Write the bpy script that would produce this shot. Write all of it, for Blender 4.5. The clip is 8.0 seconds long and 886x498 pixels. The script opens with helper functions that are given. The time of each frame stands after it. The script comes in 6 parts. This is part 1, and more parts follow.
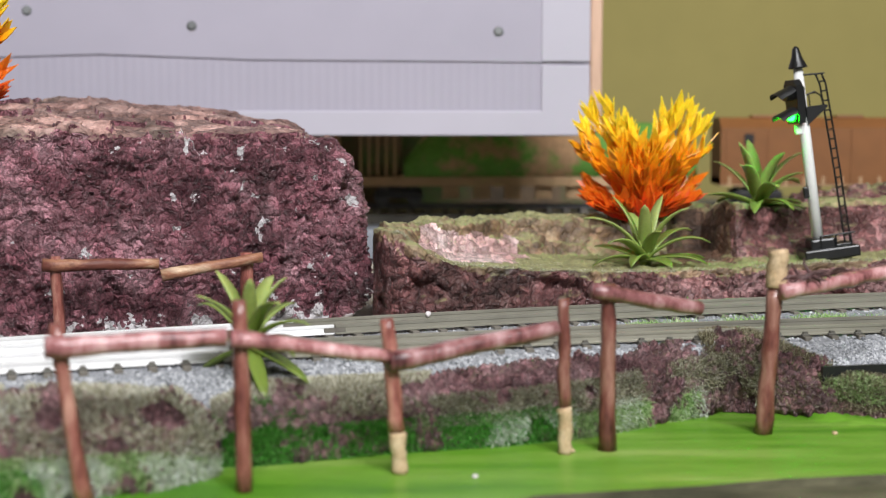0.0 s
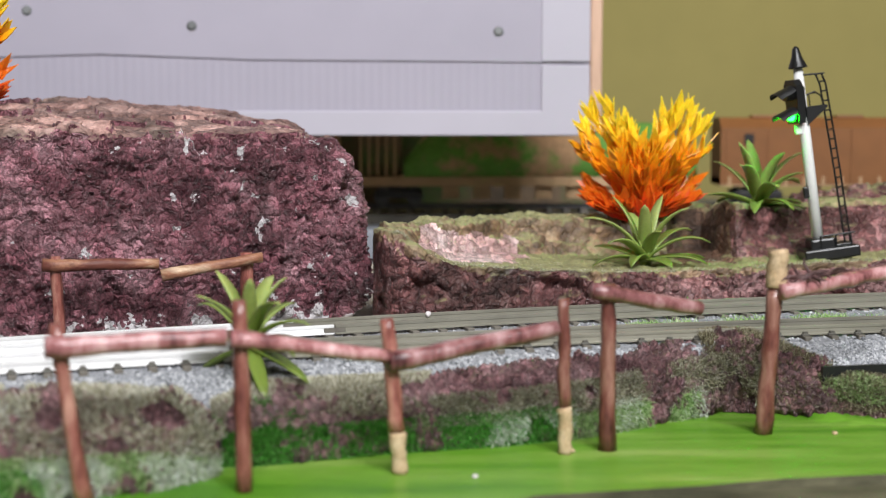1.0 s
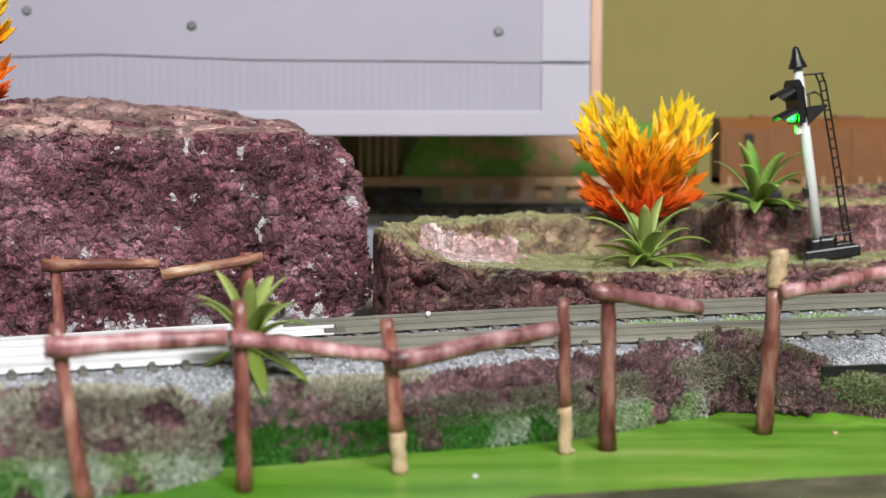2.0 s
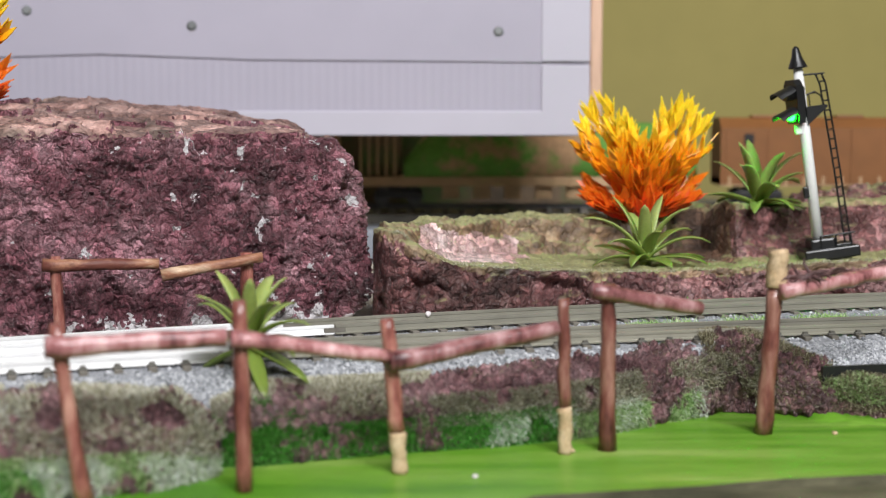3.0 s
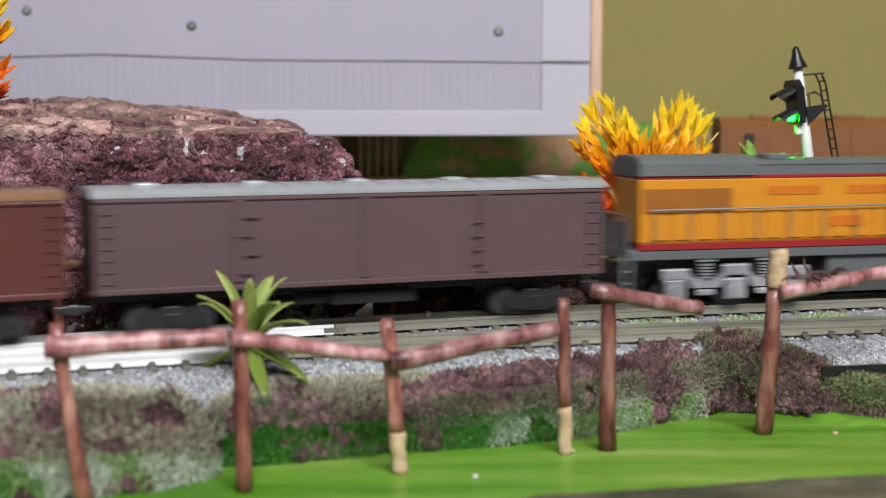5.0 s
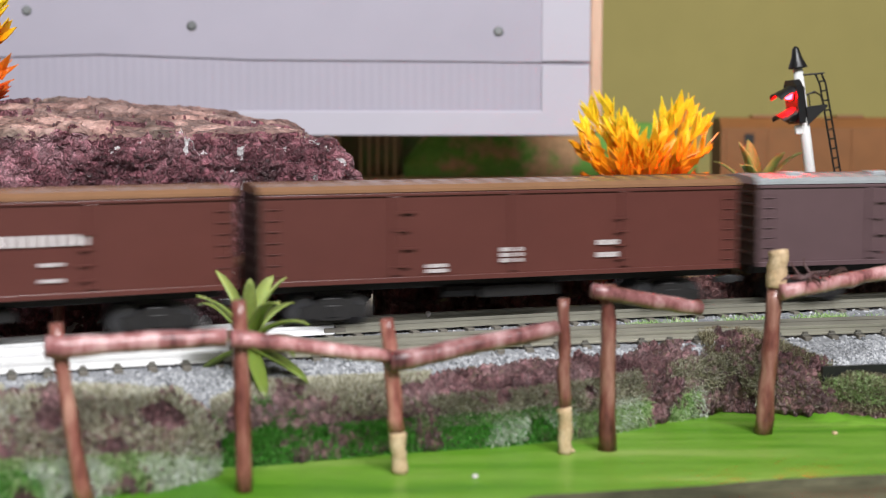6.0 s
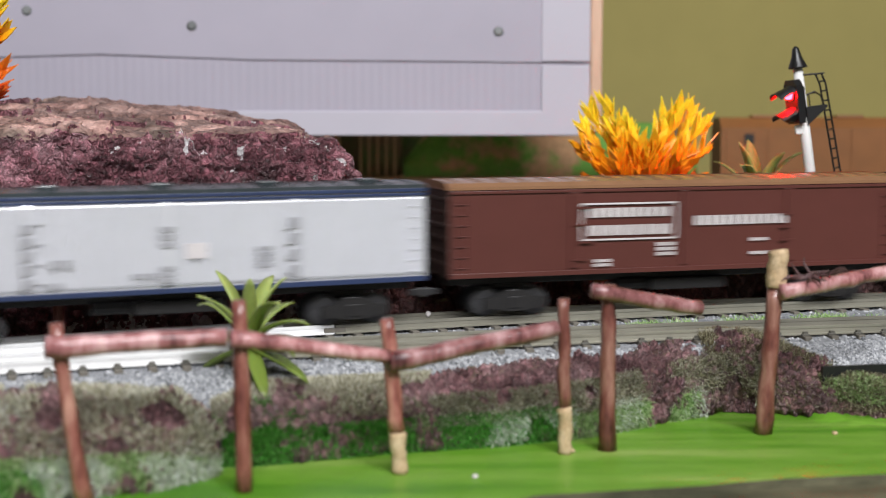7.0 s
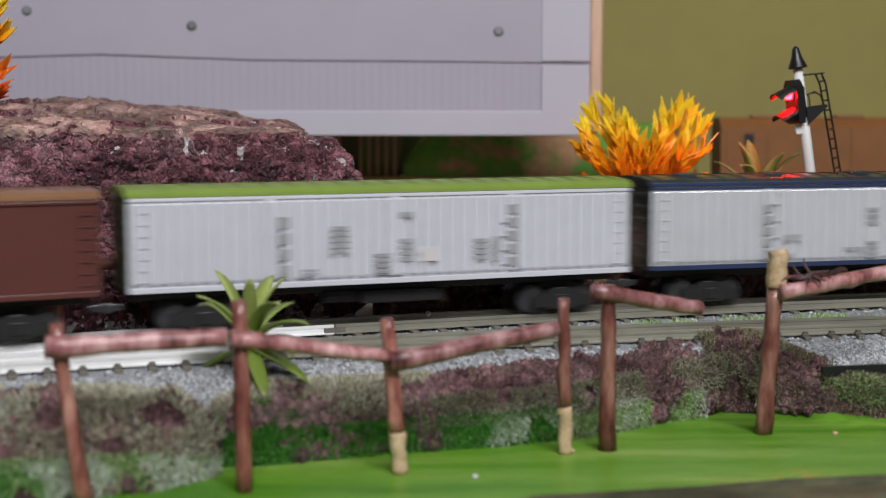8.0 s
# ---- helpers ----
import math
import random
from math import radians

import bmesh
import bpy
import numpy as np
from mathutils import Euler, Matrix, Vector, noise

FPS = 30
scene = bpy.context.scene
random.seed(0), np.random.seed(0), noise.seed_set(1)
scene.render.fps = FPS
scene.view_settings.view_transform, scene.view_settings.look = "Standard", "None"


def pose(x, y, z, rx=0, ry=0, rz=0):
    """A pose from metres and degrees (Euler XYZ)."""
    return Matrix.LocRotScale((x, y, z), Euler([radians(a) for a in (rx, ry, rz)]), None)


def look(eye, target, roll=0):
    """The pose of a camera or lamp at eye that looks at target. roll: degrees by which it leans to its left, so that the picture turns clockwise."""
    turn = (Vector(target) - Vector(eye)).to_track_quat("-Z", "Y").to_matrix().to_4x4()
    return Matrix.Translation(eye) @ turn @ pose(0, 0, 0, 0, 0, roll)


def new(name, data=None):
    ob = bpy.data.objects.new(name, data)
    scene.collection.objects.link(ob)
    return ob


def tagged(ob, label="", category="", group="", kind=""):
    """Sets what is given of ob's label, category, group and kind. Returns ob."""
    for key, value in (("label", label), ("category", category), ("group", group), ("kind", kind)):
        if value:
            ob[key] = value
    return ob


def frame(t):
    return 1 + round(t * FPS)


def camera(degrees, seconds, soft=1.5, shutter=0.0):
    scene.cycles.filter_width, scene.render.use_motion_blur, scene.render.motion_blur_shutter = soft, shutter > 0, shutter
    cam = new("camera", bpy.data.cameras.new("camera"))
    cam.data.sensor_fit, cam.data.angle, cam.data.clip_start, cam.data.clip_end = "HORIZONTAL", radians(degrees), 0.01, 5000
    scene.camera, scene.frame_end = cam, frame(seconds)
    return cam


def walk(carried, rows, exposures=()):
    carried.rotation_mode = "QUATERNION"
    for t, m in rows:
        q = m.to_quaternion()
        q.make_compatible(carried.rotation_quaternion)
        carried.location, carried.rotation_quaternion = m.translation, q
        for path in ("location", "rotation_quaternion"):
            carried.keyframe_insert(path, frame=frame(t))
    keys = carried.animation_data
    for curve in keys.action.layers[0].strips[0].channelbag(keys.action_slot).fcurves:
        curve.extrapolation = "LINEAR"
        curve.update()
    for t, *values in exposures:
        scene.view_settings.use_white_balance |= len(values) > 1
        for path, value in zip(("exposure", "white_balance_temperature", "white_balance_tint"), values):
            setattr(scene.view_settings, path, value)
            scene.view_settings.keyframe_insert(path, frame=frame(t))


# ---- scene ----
# A model railway (about 1:87) filmed from a camera standing on the layout board.
cam = camera(33.31, 8.0, soft=1.1, shutter=0.5)
EYE = (0.0, 0.0, 0.115)
PITCH = math.degrees(math.atan(256 / 2620))
cam.data.dof.use_dof = True
cam.data.dof.focus_distance = 0.61
cam.data.dof.aperture_fstop = 10.5
walk(cam, [(0.0, pose(*EYE, 90 - PITCH, 0, 0)), (8.0, pose(*EYE, 90 - PITCH, 0, 0))],
     exposures=[(0.0, 0.0), (3.5, 0.0), (4.5, -0.16), (6.0, 0.05), (6.5, 0.08), (7.0, -0.12), (7.5, -0.50), (8.0, -0.58)])

# ---- light: daylight through one wide window behind the camera, the pale room throws it back ----
world = bpy.data.worlds.new("room_air")
scene.world = world
world.use_nodes = True
world.node_tree.nodes["Background"].inputs[0].default_value = (0.75, 0.80, 0.9, 1)
world.node_tree.nodes["Background"].inputs[1].default_value = 0.3


def area_lamp(name, eye, target, sx, sy, watts, colour):
    data = bpy.data.lights.new(name, "AREA")
    data.shape, data.size, data.size_y, data.energy, data.color = "RECTANGLE", sx, sy, watts, colour
    lamp = new(name, data)
    lamp.matrix_world = look(eye, target)
    return lamp


area_lamp("window_light", (0.40, -0.95, 1.40), (-0.10, 0.58, 0.0), 1.2, 0.65, 69, (0.975, 0.975, 1.0))
# ---- materials ----
def node_material(name, rough=0.6, metal=0.0, spec=0.5):
    mat = bpy.data.materials.new(name)
    mat.use_nodes = True
    nt = mat.node_tree
    bsdf = nt.nodes["Principled BSDF"]
    bsdf.inputs["Roughness"].default_value = rough
    bsdf.inputs["Metallic"].default_value = metal
    bsdf.inputs["Specular IOR Level"].default_value = spec
    return mat, nt, bsdf


def coords(nt, stretch=(1, 1, 1)):
    tc = nt.nodes.new("ShaderNodeTexCoord")
    mp = nt.nodes.new("ShaderNodeMapping")
    mp.inputs["Scale"].default_value = stretch
    nt.links.new(tc.outputs["Object"], mp.inputs["Vector"])
    return mp.outputs["Vector"]


def noise_tex(nt, vec, scale, detail=6, rough=0.6):
    n = nt.nodes.new("ShaderNodeTexNoise")
    n.inputs["Scale"].default_value, n.inputs["Detail"].default_value, n.inputs["Roughness"].default_value = scale, detail, rough
    nt.links.new(vec, n.inputs["Vector"])
    return n.outputs["Fac"]


def ramp(nt, fac, stops):
    r = nt.nodes.new("ShaderNodeValToRGB")
    els = r.color_ramp.elements
    while len(els) < len(stops):
        els.new(0.5)
    for e, (p, c) in zip(els, stops):
        e.position, e.color = p, (*c, 1)
    nt.links.new(fac, r.inputs["Fac"])
    return r.outputs["Color"]


def mix(nt, fac, a, b, mode="MIX"):
    m = nt.nodes.new("ShaderNodeMix")
    m.data_type, m.blend_type = "RGBA", mode
    for sock, v in ((m.inputs["Factor"], fac), (m.inputs["A"], a), (m.inputs["B"], b)):
        if isinstance(v, (int, float)):
            sock.default_value = v
        elif isinstance(v, tuple):
            sock.default_value = (*v, 1)
        else:
            nt.links.new(v, sock)
    return m.outputs["Result"]


def bump(nt, bsdf, height, strength, dist):
    b = nt.nodes.new("ShaderNodeBump")
    b.inputs["Strength"].default_value, b.inputs["Distance"].default_value = strength, dist
    nt.links.new(height, b.inputs["Height"])
    nt.links.new(b.outputs["Normal"], bsdf.inputs["Normal"])


def plain(name, colour, rough=0.5, metal=0.0, vary=0.12, scale=120, spec=0.5, bumps=0.15, stretch=(1, 1, 1)):
    """A painted, moulded or dusty surface: one colour with dirt at two scales and a fine relief."""
    mat, nt, bsdf = node_material(name, rough, metal, spec)
    vec = coords(nt, stretch)
    dark = tuple(c * (1 - 2 * vary) for c in colour)
    light = tuple(min(1, c * (1 + vary)) for c in colour)
    big = ramp(nt, noise_tex(nt, vec, scale * 0.25, 4), [(0.3, dark), (0.7, light)])
    fine = ramp(nt, noise_tex(nt, vec, scale * 4, 5), [(0.25, (0.75, 0.75, 0.75)), (0.6, (1, 1, 1))])
    nt.links.new(mix(nt, vary * 3 if vary < 0.33 else 1.0, big, fine, "MULTIPLY"), bsdf.inputs["Base Color"])
    if bumps:
        bump(nt, bsdf, noise_tex(nt, vec, scale * 6, 4), bumps, 0.0004)
    return mat


def math_node(nt, op, a, b=None, c=None):
    m = nt.nodes.new("ShaderNodeMath")
    m.operation = op
    for sock, v in zip(m.inputs, (a, b, c)):
        if v is None:
            continue
        if isinstance(v, (int, float)):
            sock.default_value = v
        else:
            nt.links.new(v, sock)
    return m.outputs[0]


def flakes(nt, vec, scale):
    """Cracked flakes, each tilted its own way: (height, closeness to a joint, random value)."""
    warp = nt.nodes.new("ShaderNodeTexNoise")
    warp.inputs["Scale"].default_value, warp.inputs["Detail"].default_value = scale * 1.1, 4
    nt.links.new(vec, warp.inputs["Vector"])
    push = nt.nodes.new("ShaderNodeVectorMath")
    push.operation = "MULTIPLY_ADD"
    push.inputs[1].default_value = (1.3 / scale,) * 3
    nt.links.new(warp.outputs["Color"], push.inputs[0])
    nt.links.new(vec, push.inputs[2])
    size = nt.nodes.new("ShaderNodeVectorMath")
    size.operation = "SCALE"
    size.inputs["Scale"].default_value = scale
    nt.links.new(push.outputs[0], size.inputs[0])
    cell = nt.nodes.new("ShaderNodeTexVoronoi")
    edge = nt.nodes.new("ShaderNodeTexVoronoi")
    edge.feature = "DISTANCE_TO_EDGE"
    for v in (cell, edge):
        v.inputs["Scale"].default_value = 1.0
        nt.links.new(size.outputs[0], v.inputs["Vector"])
    away = nt.nodes.new("ShaderNodeVectorMath")
    away.operation = "SUBTRACT"
    nt.links.new(size.outputs[0], away.inputs[0])
    nt.links.new(cell.outputs["Position"], away.inputs[1])
    tilt = nt.nodes.new("ShaderNodeVectorMath")
    tilt.operation = "SUBTRACT"
    tilt.inputs[1].default_value = (0.5, 0.5, 0.5)
    nt.links.new(cell.outputs["Color"], tilt.inputs[0])
    dot = nt.nodes.new("ShaderNodeVectorMath")
    dot.operation = "DOT_PRODUCT"
    nt.links.new(away.outputs[0], dot.inputs[0])
    nt.links.new(tilt.outputs[0], dot.inputs[1])
    sep = nt.nodes.new("ShaderNodeSeparateColor")
    nt.links.new(cell.outputs["Color"], sep.inputs[0])
    rim = math_node(nt, "MINIMUM", math_node(nt, "MULTIPLY", edge.outputs["Distance"], 3.2), 1.0)
    return math_node(nt, "MULTIPLY_ADD", dot.outputs["Value"], 1.9, rim), rim, sep.outputs[0]


def rock_material(name, deep, mid, pale, moss=None, moss_at=0.5, white=0.0, scale=190, chip=(0.66, 0.58, 0.60), relief=0.0011, rough=0.36):
    """Cork bark stained like lava rock: cracked flakes, dark joints, pale chips, moss on what faces up."""
    mat, nt, bsdf = node_material(name, rough, spec=0.6)
    vec = coords(nt)
    height, rim, rand = flakes(nt, vec, scale)
    fine, fine_rim, fine_rand = flakes(nt, vec, scale * 2.6)
    col = ramp(nt, noise_tex(nt, vec, 40, 8, 0.7), [(0.34, deep), (0.50, mid), (0.70, pale)])
    col = mix(nt, 1.0, col, ramp(nt, rand, [(0.0, (0.6, 0.58, 0.58)), (0.6, (0.95, 0.93, 0.93)), (1.0, (1.6, 1.52, 1.54))]), "MULTIPLY")
    col = mix(nt, 0.5, col, ramp(nt, rim, [(0.05, (0.35, 0.30, 0.30)), (0.5, (1, 1, 1))]), "MULTIPLY")
    col = mix(nt, 0.35, col, ramp(nt, fine_rim, [(0.1, (0.5, 0.47, 0.47)), (0.8, (1.1, 1.1, 1.1))]), "MULTIPLY")
    grain = ramp(nt, noise_tex(nt, vec, 1200, 5, 0.7), [(0.3, (0.6, 0.6, 0.6)), (0.65, (1.2, 1.2, 1.2))])
    col = mix(nt, 0.6, col, grain, "MULTIPLY")
    # broad darker grey-green blotches at random
    blotches = ramp(nt, noise_tex(nt, vec, 26, 3, 0.5), [(0.56, (1, 1, 1)), (0.68, (0.52, 0.60, 0.56))])
    col = mix(nt, 1.0, col, blotches, "MULTIPLY")
    if white:
        tx = nt.nodes.new("ShaderNodeSeparateXYZ")
        nt.links.new(vec, tx.inputs[0])
        low = math_node(nt, "MULTIPLY", math_node(nt, "MAXIMUM", math_node(nt, "SUBTRACT", -0.016, tx.outputs["Z"]), 0.0), 10.0)
        lean = math_node(nt, "MULTIPLY_ADD", tx.outputs["X"], 0.40, noise_tex(nt, vec, 95, 5, 0.62))
        patch = ramp(nt, math_node(nt, "ADD", lean, low), [(0.715 - white, (0, 0, 0)), (0.725 - white, (1, 1, 1))])
        col = mix(nt, patch, col, chip)
    if moss:
        geo = nt.nodes.new("ShaderNodeNewGeometry")
        sep = nt.nodes.new("ShaderNodeSeparateXYZ")
        nt.links.new(geo.outputs["Normal"], sep.inputs[0])
        up = math_node(nt, "MULTIPLY", sep.outputs["Z"], 0.45)
        add = math_node(nt, "MULTIPLY_ADD", noise_tex(nt, vec, 60, 6, 0.7), 0.75, up)
        fac = ramp(nt, add, [(moss_at, (0, 0, 0)), (min(1, moss_at + 0.18), (1, 1, 1))])
        mcol = ramp(nt, noise_tex(nt, vec, 160, 6, 0.7), [(0.3, tuple(c * 0.45 for c in moss)), (0.65, moss)])
        col = mix(nt, fac, col, mcol)
    nt.links.new(col, bsdf.inputs["Base Color"])
    total = math_node(nt, "MULTIPLY_ADD", fine, 0.35, height)
    bump(nt, bsdf, math_node(nt, "MULTIPLY_ADD", noise_tex(nt, vec, 900, 6, 0.7), 0.5, total), 1.0, relief)
    return mat


def twig_material(name, deep, mid, pale):
    mat, nt, bsdf = node_material(name, 0.30, spec=0.6)
    vec = coords(nt, (1, 1, 0.25))
    info = nt.nodes.new("ShaderNodeObjectInfo")
    col = ramp(nt, noise_tex(nt, vec, 150, 7, 0.7), [(0.34, deep), (0.48, mid), (0.66, pale)])
    peel = ramp(nt, noise_tex(nt, coords(nt, (1, 1, 0.5)), 90, 3, 0.5), [(0.70, (0, 0, 0)), (0.74, (1, 1, 1))])
    col = mix(nt, peel, col, (0.46, 0.24, 0.10))
    tone = ramp(nt, info.outputs["Random"], [(0.0, (0.62, 0.60, 0.60)), (1.0, (1.15, 1.15, 1.15))])
    nt.links.new(mix(nt, 1.0, col, tone, "MULTIPLY"), bsdf.inputs["Base Color"])
    bump(nt, bsdf, noise_tex(nt, vec, 700, 5), 0.5, 0.0006)
    return mat


def two_tone(name, stops, scale, rough=0.8, fine=900, stretch=(1, 1, 1), bumps=0.5, detail=6, spec=0.3):
    mat, nt, bsdf = node_material(name, rough, spec=spec)
    vec = coords(nt, stretch)
    col = ramp(nt, noise_tex(nt, vec, scale, detail, 0.65), stops)
    grain = ramp(nt, noise_tex(nt, vec, fine, 5, 0.7), [(0.3, (0.6, 0.6, 0.6)), (0.65, (1.1, 1.1, 1.1))])
    nt.links.new(mix(nt, 0.7, col, grain, "MULTIPLY"), bsdf.inputs["Base Color"])
    bump(nt, bsdf, noise_tex(nt, vec, fine, 5), bumps, 0.0007)
    return mat


def island_material(name, stops, rough=0.6, spec=0.4, grain=700):
    """Colour drawn at random per joined piece (stones, tufts, fronds)."""
    mat, nt, bsdf = node_material(name, rough, spec=spec)
    geo = nt.nodes.new("ShaderNodeNewGeometry")
    col = ramp(nt, geo.outputs["Random Per Island"], stops)
    g = ramp(nt, noise_tex(nt, coords(nt), grain, 4), [(0.3, (0.7, 0.7, 0.7)), (0.65, (1.1, 1.1, 1.1))])
    nt.links.new(mix(nt, 0.6, col, g, "MULTIPLY"), bsdf.inputs["Base Color"])
    return mat


def glow(name, colour, strength):
    mat, nt, bsdf = node_material(name, 0.3)
    bsdf.inputs["Base Color"].default_value = (*colour, 1)
    bsdf.inputs["Emission Color"].default_value = (*colour, 1)
    bsdf.inputs["Emission Strength"].default_value = strength
    return mat


def leaf_material(name, low, high, zscale, rough=0.35, tip=None):
    """Moulded plastic foliage: colour runs from root to tip along the leaf, with streaks."""
    mat, nt, bsdf = node_material(name, rough, spec=0.5)
    tc = nt.nodes.new("ShaderNodeTexCoord")
    sep = nt.nodes.new("ShaderNodeSeparateXYZ")
    nt.links.new(tc.outputs["Object"], sep.inputs[0])
    add = nt.nodes.new("ShaderNodeMath")
    add.operation = "MULTIPLY_ADD"
    add.inputs[1].default_value = 1 / zscale
    nt.links.new(sep.outputs["Z"], add.inputs[0])
    sub = nt.nodes.new("ShaderNodeMath")
    sub.operation = "MULTIPLY_ADD"
    sub.inputs[1].default_value, sub.inputs[2].default_value = 0.7, -0.35
    vec = coords(nt)
    nt.links.new(noise_tex(nt, vec, 90, 4), sub.inputs[0])
    nt.links.new(sub.outputs[0], add.inputs[2])
    mid = tuple((a + b) / 2 for a, b in zip(low, high))
    col = ramp(nt, add.outputs[0], [(0.05, low), (0.45, mid), (0.75, high)] + ([(1.0, tip)] if tip else []))
    g = ramp(nt, noise_tex(nt, vec, 1100, 3), [(0.3, (0.75, 0.75, 0.75)), (0.65, (1.05, 1.05, 1.05))])
    nt.links.new(mix(nt, 0.6, col, g, "MULTIPLY"), bsdf.inputs["Base Color"])
    bsdf.inputs["Subsurface Weight"].default_value = 0.3
    bsdf.inputs["Subsurface Radius"].default_value = (0.003, 0.002, 0.001)
    return mat


